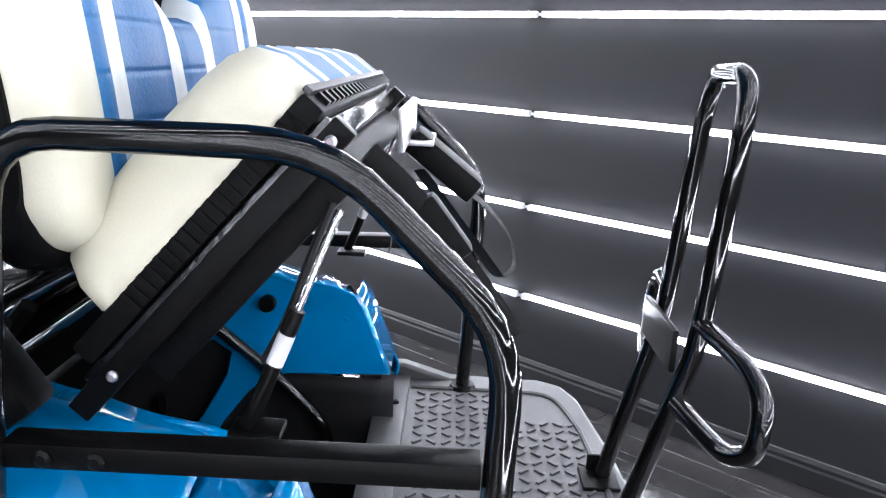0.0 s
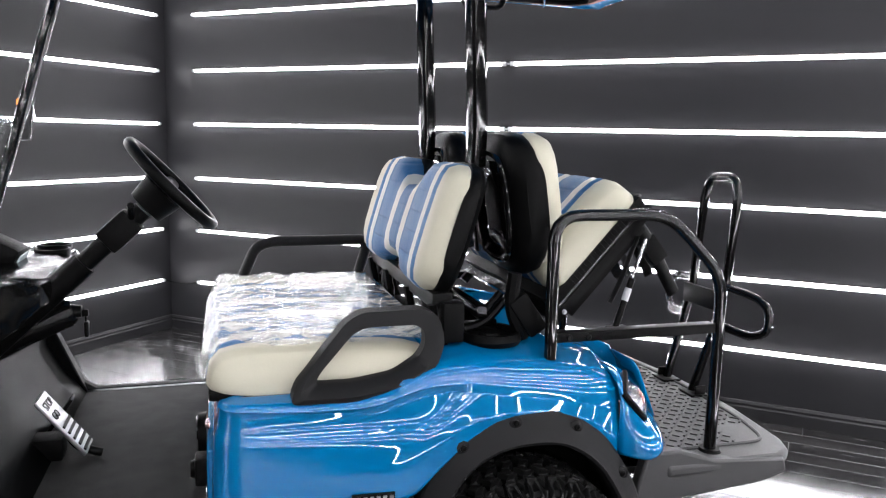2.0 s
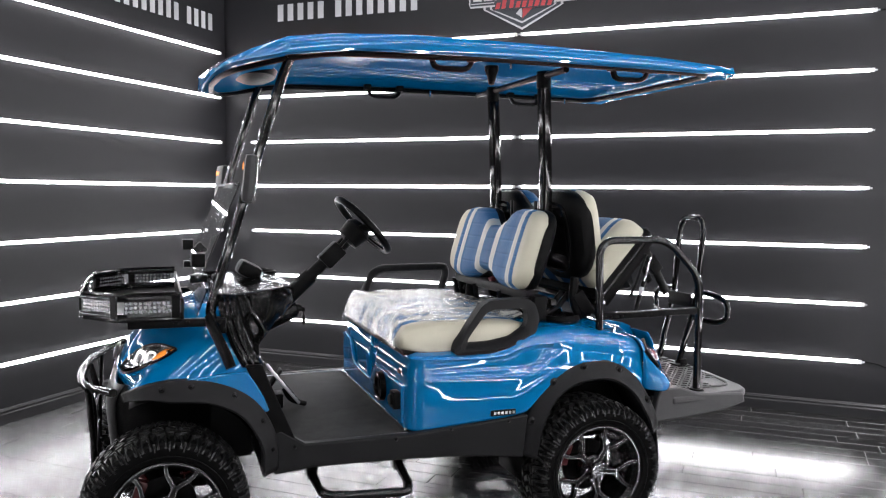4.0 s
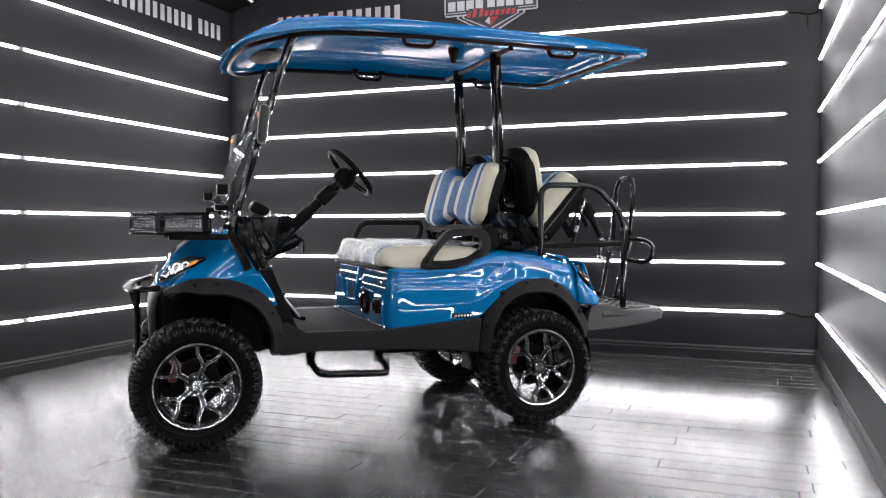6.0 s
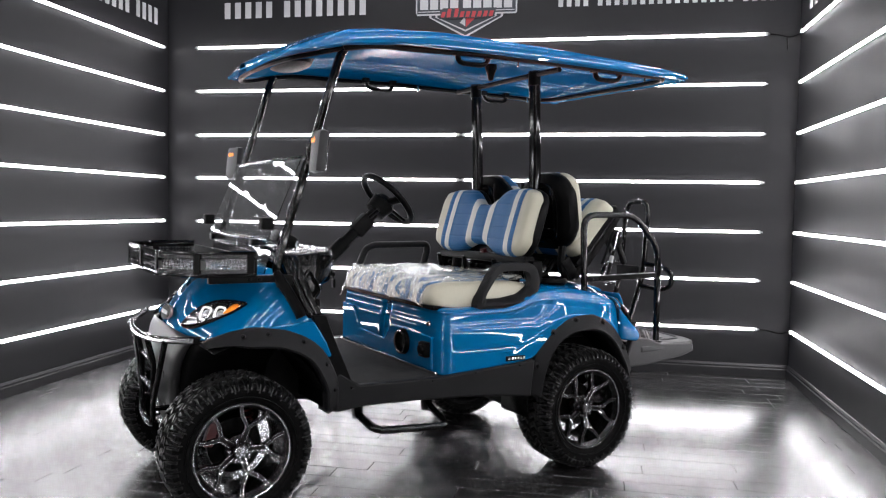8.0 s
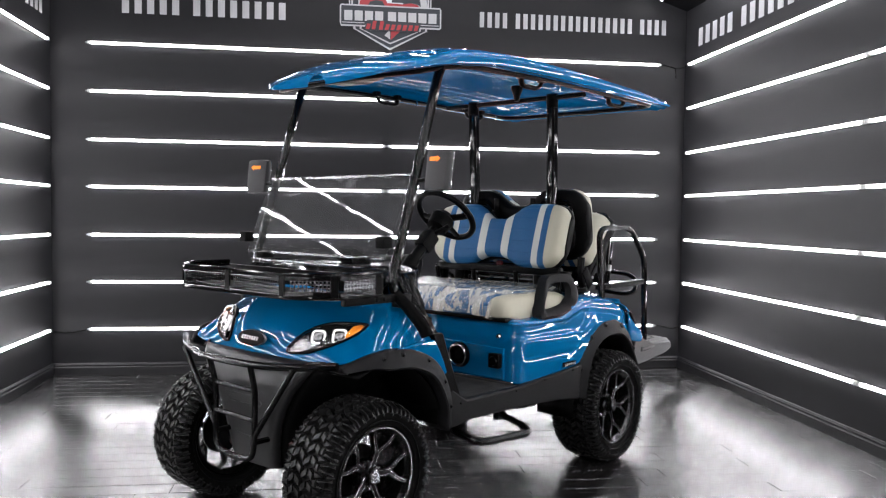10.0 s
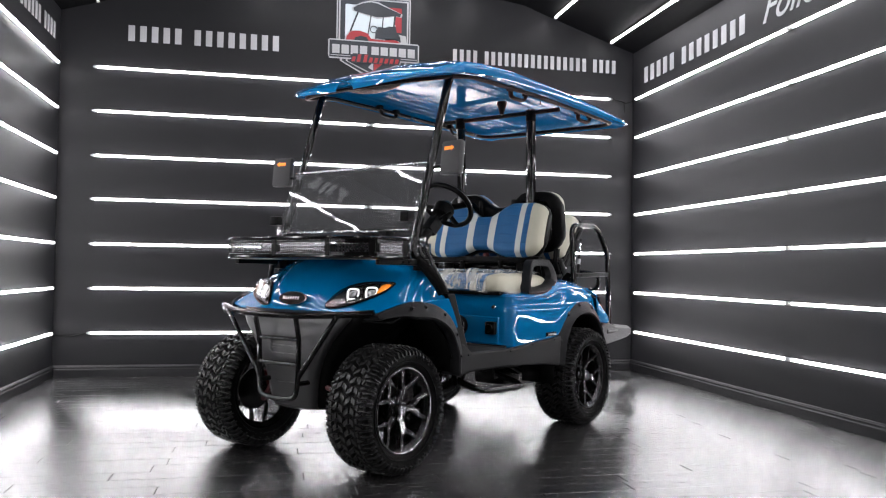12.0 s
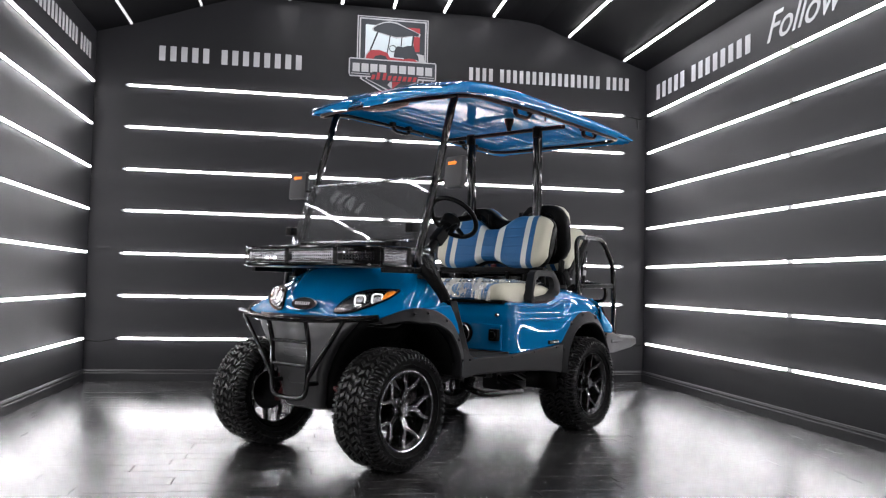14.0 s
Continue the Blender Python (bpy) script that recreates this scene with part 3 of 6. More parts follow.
for s in (1, -1):
    P("rear_body", body_wall(s), BLUE, "glossy blue moulded body side", solid=0.006)
    # diamond rear lamp at the corner, the blue corner above it and the bulb under it
    def lamp_at(u, v, off=0.0):
        a, b, c, d = (Vector(p) for p in ((-0.252, 0.545, 0.772), (-0.315, 0.440, 0.803), (-0.322, 0.537, 0.698), (-0.392, 0.440, 0.690)))
        p = a * (1 - u) * (1 - v) + b * u * (1 - v) + c * (1 - u) * v + d * u * v
        return p + Vector((-0.60, 0.62, 0.50)) * (off + 0.022 * math.sin(math.pi * u) * math.sin(math.pi * v))

    lamp = P("tail_lamp", sided(sheet([[lamp_at(u, v, 0.006) for v in np.linspace(0, 1, 10)] for u in np.linspace(0, 1, 10)]), s), LENS, "clear diamond-shaped rear lamp", solid=0.003)
    lamp.visible_shadow = False
    P("lamp_reflector", sided(sheet([[lamp_at(u, v, -0.004 - 0.007 * ((i + j) % 2)) for j, v in enumerate(np.linspace(0, 1, 15))] for i, u in enumerate(np.linspace(0, 1, 9))]), s), CHROME, parent=lamp, smooth=0)
    P("red_lens", sided(sheet([[lamp_at(u, v, 0.002) for v in np.linspace(0.45, 0.85, 4)] for u in np.linspace(0.62, 0.85, 4)]), s), REDLENS, "red lamp lens", parent=lamp, solid=0.003)
    P("lamp_border", sided(bar([lamp_at(0.9, 0, 0.003), lamp_at(0, 0, 0.005), lamp_at(0, 1, 0.005)], 0.0085, 0.015, 8), s), PLASTIC, "black lamp border", parent=lamp)

    def through_three(a, b, c, t):
        a, b, c = Vector(a), Vector(b), Vector(c)
        return a * (1 - t) * (1 - 2 * t) + b * 4 * t * (1 - t) + c * t * (2 * t - 1)

    bulb = []
    for w in np.linspace(0, 1, 18):
        hi = lamp_at(0, 2 * w, -0.002) if w < 0.5 else lamp_at(2 * w - 1, 1, -0.002)
        mid = through_three((-0.245, 0.548, 0.685), (-0.350, 0.572, 0.645), (-0.428, 0.44, 0.640), w)
        low = through_three((-0.245, 0.550, 0.612), (-0.345, 0.572, 0.600), (-0.425, 0.44, 0.598), w)
        bulb.append([through_three(hi, mid, low, t) for t in np.linspace(0, 1, 14)])
    P("tail_corner", sided(sheet(bulb), s), BLUE, "blue rounded tail corner under the lamp", solid=0.005)
    brow = []
    for w in np.linspace(0, 1, 12):
        near = lerp(w, (0, 0.25, 0.5, 0.75, 1), (0.545, 0.528, 0.49, 0.42, 0.30)), lerp(w, (0, 0.25, 0.5, 1), (0.772, 0.803, 0.822, 0.824))
        a = Vector((-0.245, near[0], near[1]))
        c = lamp_at(w / 0.75, 0, 0.0) if w < 0.75 else Vector(lamp_at(1, 0, 0.0)).lerp(Vector((-0.330, 0.30, 0.785)), (w - 0.75) / 0.25)
        brow.append([through_three(a, a.lerp(c, 0.5) + Vector((-0.004, 0.004, 0.006)), c, t) for t in np.linspace(0, 1, 8)])
    P("tail_brow", sided(sheet(brow), s), BLUE, solid=0.005)

# inner panels of the seat box and the well under the flip seat
P("seat_box", block(0.24, 0.755, -0.50, 0.50, 0.50, 0.802, 0.01), PLASTIC, "black seat tray")
P("rear_well", join(block(-0.44, 0.24, -0.34, 0.34, 0.44, 0.465, 0.004), block(0.20, 0.24, -0.34, 0.34, 0.46, 0.86, 0.005), block(-0.452, -0.44, -0.34, 0.34, 0.44, 0.56)), PLASTIC, "black moulded storage well")
for s in (1, -1):
    # blue inner cheek of the shoulder with an arched leg, black liner behind it
    cheek = [(0.19, 0.872), (0.02, 0.884), (-0.20, 0.872), (-0.30, 0.856), (-0.345, 0.838), (-0.365, 0.80), (-0.420, 0.664), (-0.30, 0.660), (-0.21, 0.658), (-0.165, 0.650),
             (-0.12, 0.612), (-0.07, 0.545), (-0.02, 0.467), (0.035, 0.467), (-0.025, 0.560), (-0.075, 0.650), (-0.085, 0.700), (-0.05, 0.725), (0.19, 0.725)]
    P("inner_cheek", sided(prism(cheek, 0.302, 0.309), s), BLUE, "glossy blue inner cheek of the rear well", bevel=0.003)
    liner = sheet([[(x, 0.318 + 0.02 * math.cos(7 * x), z) for z in np.linspace(0.46, 0.655 if x < -0.12 else 0.735, 6)] for x in np.linspace(0.20, -0.43, 14)])
    P("well_liner", sided(liner, s), PLASTIC_GREY, "black moulded well liner", solid=0.004)
    P("tail_return", sided(sheet([[(-0.345 + dx, y, z) for dx, z in ((0.0, 0.83), (-0.02, 0.80), (-0.075, 0.664))] for y in np.linspace(0.303, 0.44, 5)]), s), BLUE, solid=0.004)
    P("well_knob", sided(moved(revolve([(0.0, -0.022), (0.016, -0.022), (0.018, -0.018), (0.018, -0.004), (0.012, 0.0)], 16, "y"), Matrix.Translation((-0.165, 0.302, 0.815))), s), SATIN, "ribbed black screw knob")
P("embossed_panel", prism([(-0.49, 0.532), (-0.49, 0.735), (-0.36, 0.725), (-0.27, 0.618), (0.02, 0.690 - 0.085), (0.10, 0.690), (0.488, 0.680), (0.488, 0.532)], 0.790, 0.806, "yz"), BLUE, "raised blue panel on the seat box front", bevel=0.005)
P("kick_trim", block(0.80, 0.812, -0.54, 0.54, 0.512, 0.530, 0.003), CHROME, "bright metal kick strip")

# round speaker, socket and lock on the seat box front
sp = P("speaker", moved(revolve([(0.0, 0.012), (0.022, 0.014), (0.045, 0.008), (0.047, 0.02), (0.058, 0.022), (0.062, 0.0), (0.0, 0.0)], 28, "x"), Matrix.Translation((0.809, 0.232, 0.622))), PLASTIC, "round black speaker")
P("speaker_ring", moved(revolve([(0.046, 0.021), (0.050, 0.026), (0.055, 0.022)], 28, "x"), Matrix.Translation((0.809, 0.232, 0.622))), CHROME, parent=sp)
so = P("charger_socket", block(0.80, 0.835, 0.420, 0.480, 0.585, 0.655, 0.008), PLASTIC, "square black charging socket")
P("socket_lid", moved(revolve([(0.0, 0.012), (0.02, 0.012), (0.024, 0.0)], 16, "x"), Matrix.Translation((0.833, 0.450, 0.62))), SATIN, parent=so)
P("seat_lock", moved(revolve([(0.0, 0.012), (0.009, 0.012), (0.014, 0.004), (0.014, 0.0)], 16, "x"), Matrix.Translation((0.797, 0.455, 0.735))), CHROME, "round chrome lock")
bd = P("badge", block(0.368, 0.474, 0.590, 0.598, 0.562, 0.585, 0.003), SATIN, "small dark name badge with metal bars")
for k in range(6):
    P("badge_bar", block(0.462 - 0.016 * k - 0.009, 0.462 - 0.016 * k, 0.5975, 0.5995, 0.568, 0.579), STEEL, parent=bd)

# rocker panels, floor and mat
for s in (1, -1):
    prof = [(1.315, 0.415), (1.18, 0.430), (0.95, 0.428), (0.72, 0.420), (0.50, 0.405), (0.335, 0.385), (0.315, 0.56), (0.55, 0.540), (0.80, 0.520), (1.20, 0.522), (1.29, 0.58), (1.33, 0.56)]
    r = P("rocker_panel", sided(prism(prof, 0.560, 0.602), s), PLASTIC_GREY, "matt charcoal lower sill", bevel=0.008)
    for x, z in ((0.40, 0.540), (0.64, 0.527), (0.86, 0.508), (1.24, 0.515)):
        bolt(r, (x, 0.602 * s, z), "y", 0.006, SATIN, s)
P("floor_pan", block(0.74, 1.36, -0.58, 0.58, 0.44, 0.508, 0.006), PLASTIC)
P("floor_mat", block(0.80, 1.26, -0.555, 0.555, 0.508, 0.515, 0.003), RUBBERMAT, "black rubber floor mat")
for s in (1, -1):
    P("mat_edge", sided(block(0.80, 1.26, 0.556, 0.566, 0.508, 0.518, 0.002), s), STEEL, "dull metal edge strip")


# front cowl
def cowl(u, y):
    """Surface of the hood: u from its rear edge (0) to its nose (1)."""
    a = abs(y)
    xr = ease(a, (0, 0.42, 0.52, 0.60), (1.47, 1.47, 1.42, 1.33))
    xf = ease(a, (0, 0.12, 0.22, 0.32, 0.42, 0.50, 0.55, 0.575, 0.60), (1.862, 1.855, 1.835, 1.815, 1.805, 1.80, 1.77, 1.73, 1.63))
    zr = ease(a, (0, 0.25, 0.40, 0.48, 0.54, 0.575, 0.60), (1.005, 0.995, 0.965, 0.935, 0.875, 0.81, 0.745))
    zf = ease(a, (0, 0.30, 0.45, 0.52, 0.60), (0.715, 0.715, 0.728, 0.745, 0.772))
    q = ease(a, (0, 0.16, 0.28, 0.45, 0.60), (2.2, 2.1, 1.7, 1.25, 1.1))
    p = ease(a, (0, 0.25, 0.45, 0.60), (0.68, 0.70, 0.80, 0.85))
    crest = 0.018 / (1 + math.exp((a - 0.32 + 0.17 * u) / 0.012)) * max(0.0, math.sin(math.pi * min(1, u))) ** 0.6
    shape = (1 - u ** q) ** p
    z0 = zf + (zr - zf) * shape
    return xr + (xf - xr) * u, y, z0 + crest


us = [1 - (1 - k / 44) ** 1.6 for k in range(45)]
hood_rows = [[cowl(u, y) for u in us] for y in np.linspace(-0.60, 0.60, 121)]
P("front_cowl", sheet(hood_rows), BLUE, "glossy blue moulded hood", solid=0.006)
em = P("hood_emblem", moved(revolve([(0.0, 0.012), (0.045, 0.009), (0.052, 0.004), (0.052, 0.0)], 28, "x"), pose(1.852, 0, 0.792, 0, -18, 0) @ Matrix.Diagonal((1, 1.82, 0.62, 1))), STEEL, "oval dark emblem with a bright rim")
P("emblem_field", moved(revolve([(0.0, 0.003), (0.050, 0.0)], 28, "x"), pose(1.8625, 0, 0.792, 0, -18, 0) @ Matrix.Diagonal((1, 1.82, 0.65, 1))), PLASTIC, parent=em)


for k in range(7):
    P("emblem_mark", moved(block(0.0035, 0.0050, -0.058 + 0.0170 * k, -0.048 + 0.0170 * k, -0.008, 0.008), pose(1.8625, 0, 0.792, 0, -18, 0)), STEEL, "bright metal mark", parent=em)


def cowl_patch(outline, lift, n=8):
    """A patch over the hood inside an outline of (y, low u, high u)."""
    rows = []
    for y, a, b in outline:
        row = []
        for k in range(n + 1):
            u = a + (b - a) * k / n
            p = Vector(cowl(u, y))
            q = Vector(cowl(min(1, u + 0.01), y)) - p
            w = Vector(cowl(u, y + 0.01)) - p
            nr = q.cross(w).normalized()
            if nr.z < 0:
                nr = -nr
            e = math.sin(math.pi * k / n) ** 0.5
            row.append(p + nr * lift * (0.35 + 0.65 * e))
        rows.append(row)
    return sheet(rows)


HEAD = [(0.205, 0.955, 0.972), (0.225, 0.90, 0.975), (0.25, 0.84, 0.972), (0.28, 0.775, 0.965), (0.31, 0.72, 0.95), (0.34, 0.67, 0.925), (0.37, 0.625, 0.89), (0.40, 0.585, 0.845), (0.425, 0.555, 0.79), (0.445, 0.53, 0.73), (0.458, 0.515, 0.66), (0.464, 0.515, 0.57)]
for s in (1, -1):
    h = P("headlight", sided(cowl_patch(HEAD, 0.003), s), DARKCHROME, "black headlight with two lit halo rings and an amber end")
    P("headlight_lens", sided(cowl_patch(HEAD, 0.020), s), LENS, parent=h, solid=0.002).visible_shadow = False
    rim = [Vector(cowl(a, y)) + Vector((0.004, 0, 0.006)) for y, a, b in HEAD] + [Vector(cowl(b, y)) + Vector((0.006, 0, 0.004)) for y, a, b in reversed(HEAD)]
    P("headlight_rim", sided(sweep(rim, 0.0050, 6, closed=True), s), PLASTIC, "black headlight border", parent=h)
    for y, u in ((0.312, 0.838), (0.396, 0.755)):
        p = Vector(cowl(u, y))
        nrm = Vector((0.80, 0.42 if y > 0.3 else 0.30, 0.45)).normalized()
        q = nrm.to_track_quat("X", "Z").to_matrix().to_4x4()
        ring = []
        for k in range(24):
            a = 2 * math.pi * k / 24
            c, d = math.cos(a), math.sin(a)
            ring.append(Vector((0, math.copysign(abs(c) ** 0.5, c) * 0.026, math.copysign(abs(d) ** 0.5, d) * 0.026)))
        place = Matrix.Translation(p + nrm * 0.006) @ q
        P("halo_ring", sided(moved(sweep(ring, 0.0044, 6, closed=True), place), s), HALO, "lit white halo ring", parent=h)
        P("projector", sided(moved(revolve([(0.0, 0.008), (0.009, 0.005), (0.016, -0.004)], 16, "x"), place), s), STEEL, parent=h)
    P("amber_end", sided(cowl_patch([(0.424, 0.585, 0.755), (0.434, 0.56, 0.745), (0.446, 0.54, 0.71), (0.458, 0.53, 0.64)], 0.013), s), AMBER, "amber indicator end", parent=h)

# lower front fascia
FASCIA_ROWS = ((0.735, 0.36, 0.50, 1.850), (0.70, 0.345, 0.48, 1.872), (0.66, 0.315, 0.44, 1.884), (0.60, 0.262, 0.36, 1.888), (0.52, 0.205, 0.30, 1.884), (0.44, 0.170, 0.26, 1.878), (0.36, 0.152, 0.235, 1.868), (0.30, 0.142, 0.22, 1.858), (0.272, 0.132, 0.208, 1.846), (0.258, 0.110, 0.180, 1.815))
fascia_rows, fascia_sides = [], []
for z, w, e, x in FASCIA_ROWS:
    half = [(x + 0.008, 0.0), (x + 0.006, 0.45 * w), (x + 0.002, 0.80 * w), (x - 0.002, 0.94 * w), (x - 0.010, w), (x - 0.030, w + 0.22 * (e - w)), (x - 0.075, w + 0.55 * (e - w)), (x - 0.14, w + 0.85 * (e - w)), (1.64, e), (1.52, e)]
    fascia_rows.append([(a, -b, z) for a, b in reversed(half[1:6])] + [(a, b, z) for a, b in half[:6]])
    fascia_sides.append([(a - 0.004, b - 0.003, z) for a, b in half[5:]])
P("front_fascia", sheet(fascia_rows), FASCIA, "semi-gloss black lower front panel", solid=0.008)
for s in (1, -1):
    P("fascia_side", sided(sheet(fascia_sides), s), PLASTIC, "matt black inner wing", solid=0.006)
P("fascia_floor", prism([(1.80, -0.12), (1.80, 0.12), (1.76, 0.185), (1.52, 0.20), (1.52, -0.20), (1.76, -0.185)], 0.262, 0.270, "xy"), PLASTIC)
for z, w in ((0.578, 0.115), (0.540, 0.115), (0.405, 0.085)):
    x = lerp(z, [r[0] for r in reversed(FASCIA_ROWS)], [r[3] for r in reversed(FASCIA_ROWS)]) + 0.007
    ring = [(x - 0.002 * (abs(y) > 0.06), y, z + dz) for y, dz in ((-w, 0), (-w + 0.014, 0.012), (w - 0.014, 0.012), (w, 0), (w - 0.014, -0.012), (-w + 0.014, -0.012))]
    P("fascia_slot", sweep([Vector(q) for q in ring], 0.0035, 6, closed=True), FASCIA, "embossed slot outline")
for y in (-0.125, 0.125):
    P("fascia_plug", moved(revolve([(0.0, 0.005), (0.008, 0.004), (0.011, 0.0)], 14, "x"), Matrix.Translation((1.884, y, 0.64))), PLASTIC)

# tubular brush guard
g = P("brush_guard", bar([(1.85, -0.53, 0.740), (1.955, -0.33, 0.722), (1.985, -0.10, 0.716), (1.985, 0.10, 0.716), (1.955, 0.33, 0.722), (1.85, 0.53, 0.740)], 0.015, 0.12, flat=1.1), GLOSS, "gloss black tubular brush guard")
P("guard_loop", bar([(1.968, -0.145, 0.716), (1.938, -0.140, 0.60), (1.940, -0.138, 0.40), (1.942, -0.125, 0.335), (1.942, -0.05, 0.322), (1.942, 0.05, 0.322), (1.942, 0.125, 0.335), (1.940, 0.138, 0.40), (1.938, 0.140, 0.60), (1.968, 0.145, 0.716)], 0.0125, 0.04), GLOSS, parent=g)
for z, x in ((0.604, 1.938), (0.487, 1.939)):
    P("guard_rung", rod((x, -0.140, z), (x, 0.140, z), 0.0105), GLOSS, parent=g)
for s in (1, -1):
    P("guard_brace", rod((1.938, 0.385 * s, 0.722), (1.940, 0.142 * s, 0.43), 0.012), GLOSS, parent=g)
    P("guard_arm", rod((1.938, 0.138 * s, 0.40), (1.72, 0.13 * s, 0.40), 0.012), GLOSS, parent=g)

# fender flares
REAR_OUT = smoothline((0.330, 0.318, 0.298, 0.238, 0.147, 0.038, -0.088, -0.201, -0.284, -0.312), (0.385, 0.47, 0.555, 0.664, 0.730, 0.754, 0.741, 0.665, 0.539, 0.455), 5)
FRONT_OUT = smoothline((1.300, 1.307, 1.382, 1.505, 1.630, 1.720, 1.785, 1.825), (0.44, 0.569, 0.700, 0.769, 0.786, 0.776, 0.752, 0.728), 6)


def flare(line, cx, cz, wide, y_in, y_out, bend=None):
    rows = []
    for i, (x, z) in enumerate(line):
        d = Vector((cx - x, 0, cz - z)).normalized()
        t = i / (len(line) - 1)
        w = wide * (0.75 + 0.25 * math.sin(math.pi * t))
        dy = 0.0
        if bend:
            dy = lerp(x, bend[0], bend[1])
            w *= lerp(x, (1.66, 1.82), (1.0, 0.42))
        rows.append([(x + d.x * w * a, y + dy, z + d.z * w * a) for a, y in ((-0.03, y_in), (0.0, y_in + 0.016), (0.12, y_in + 0.024), (0.55, y_in + 0.6 * (y_out - y_in)), (0.9, y_out - 0.004), (1.0, y_out - 0.008), (1.05, y_out - 0.025), (1.04, y_in - 0.06))])
    return sheet(rows)


for s in (1, -1):
    fl = P("fender_flare", sided(flare(REAR_OUT, 0.0, 0.30, 0.078, 0.552, 0.610), s), PLASTIC_GREY, "matt black bolted rear wheel arch flare", solid=0.004)
    for i in (9, 17, 24, 31, 38):
        x, z = REAR_OUT[i]
        d = Vector((-x, 0, 0.3 - z)).normalized() * 0.022
        bolt(fl, (x + d.x, 0.578 * s, z + d.z), "y", 0.019, PLASTIC_GREY, s)
        bolt(fl, (x + d.x, 0.583 * s, z + d.z), "y", 0.009, SATIN, s)
    fl = P("fender_flare", sided(flare(FRONT_OUT, 1.68, 0.34, 0.075, 0.588, 0.640, ((1.60, 1.70, 1.76, 1.80, 1.83), (0, -0.012, -0.035, -0.065, -0.10))), s), PLASTIC_GREY, "matt black bolted front wheel arch flare", solid=0.004)
    for i in (4, 9, 15, 22, 28):
        x, z = FRONT_OUT[i]
        d = Vector((1.68 - x, 0, 0.34 - z)).normalized() * 0.022
        bolt(fl, (x + d.x, 0.612 * s, z + d.z), "y", 0.011, PLASTIC_GREY, s)
        bolt(fl, (x + d.x, 0.617 * s, z + d.z), "y", 0.006, SATIN, s)
    P("wheel_liner", sided(sheet([[(0.0 + 0.335 * math.cos(a) * k, y, 0.31 + 0.37 * math.sin(a)) for y, k in ((0.56, 0.97), (0.352, 0.97))] for a in np.linspace(-0.1, math.pi + 0.1, 20)]), s), PLASTIC, solid=0.004)
    P("wheel_liner", sided(sheet([[(1.66 + 0.34 * math.cos(a), y, 0.33 + 0.40 * math.sin(a)) for y in (0.59, 0.30)] for a in np.linspace(1.15, math.pi - 0.27, 16)]), s), PLASTIC, solid=0.004)
    P("liner_wall", sided(block(1.36, 1.62, 0.28, 0.30, 0.40, 0.80), s), PLASTIC)
    P("liner_wall", sided(block(-0.33, 0.33, 0.352, 0.365, 0.36, 0.60), s), PLASTIC)

# dash, kick board and pillar trims
DASH = ((1.495, 1.035), (1.46, 1.065), (1.40, 1.078), (1.30, 1.082), (1.22, 1.078), (1.182, 1.060), (1.172, 1.035), (1.185, 1.005), (1.235, 0.965), (1.30, 0.925), (1.345, 0.88), (1.365, 0.82), (1.365, 0.70))
P("dash", sheet([[(max(x, lerp(abs(y), (0.20, 0.30, 0.40, 0.452), (1.17, 1.20, 1.29, 1.375))), y, z - 0.02 * (abs(y) / 0.45) ** 4) for x, z in DASH] for y in np.linspace(-0.452, 0.452, 37)]), CARBON, "gloss carbon-look dashboard", solid=0.008)
for s in (1, -1):
    end = [(1.455, 1.035), (1.43, 1.060), (1.395, 1.060), (1.378, 1.035), (1.375, 1.010), (1.345, 0.955), (1.312, 0.915), (1.335, 0.885), (1.372, 0.826), (1.40, 0.815), (1.435, 0.86)]
    P("dash_end", sided(prism(end, 0.440, 0.462), s), CARBON, "gloss carbon-look dash end", bevel=0.007)
    loop = [(1.378, 0.466, 1.005), (1.404, 0.468, 0.944), (1.379, 0.468, 0.855), (1.322, 0.466, 0.912)]
    pocket = P("dash_pocket", sided(sweep(fillet(loop, 0.025, 4, True), 0.0065, 8, closed=True), s), GLOSS, "gloss black pocket in the dash end")
    P("pocket_face", sided(sheet([[Vector(loop[0]).lerp(Vector(loop[3]), k), Vector(loop[1]).lerp(Vector(loop[2]), k)] for k in (0.06, 0.35, 0.65, 0.94)]), s), RIM_BLACK, parent=pocket, solid=0.002)
P("key_pod", sweep([(1.36, 0.12, 0.868), (1.27, 0.115, 0.908), (1.165, 0.11, 0.948), (1.150, 0.109, 0.953)], [0.050, 0.045, 0.040, 0.030], 16), CARBON, "gloss carbon-look key pod")
P("kick_board", sheet([[(x, y, z) for x, z in ((1.37, 0.88), (1.36, 0.70), (1.31, 0.60), (1.24, 0.51))] for y in np.linspace(-0.54, 0.54, 9)]), PLASTIC, "black kick board", solid=0.012)
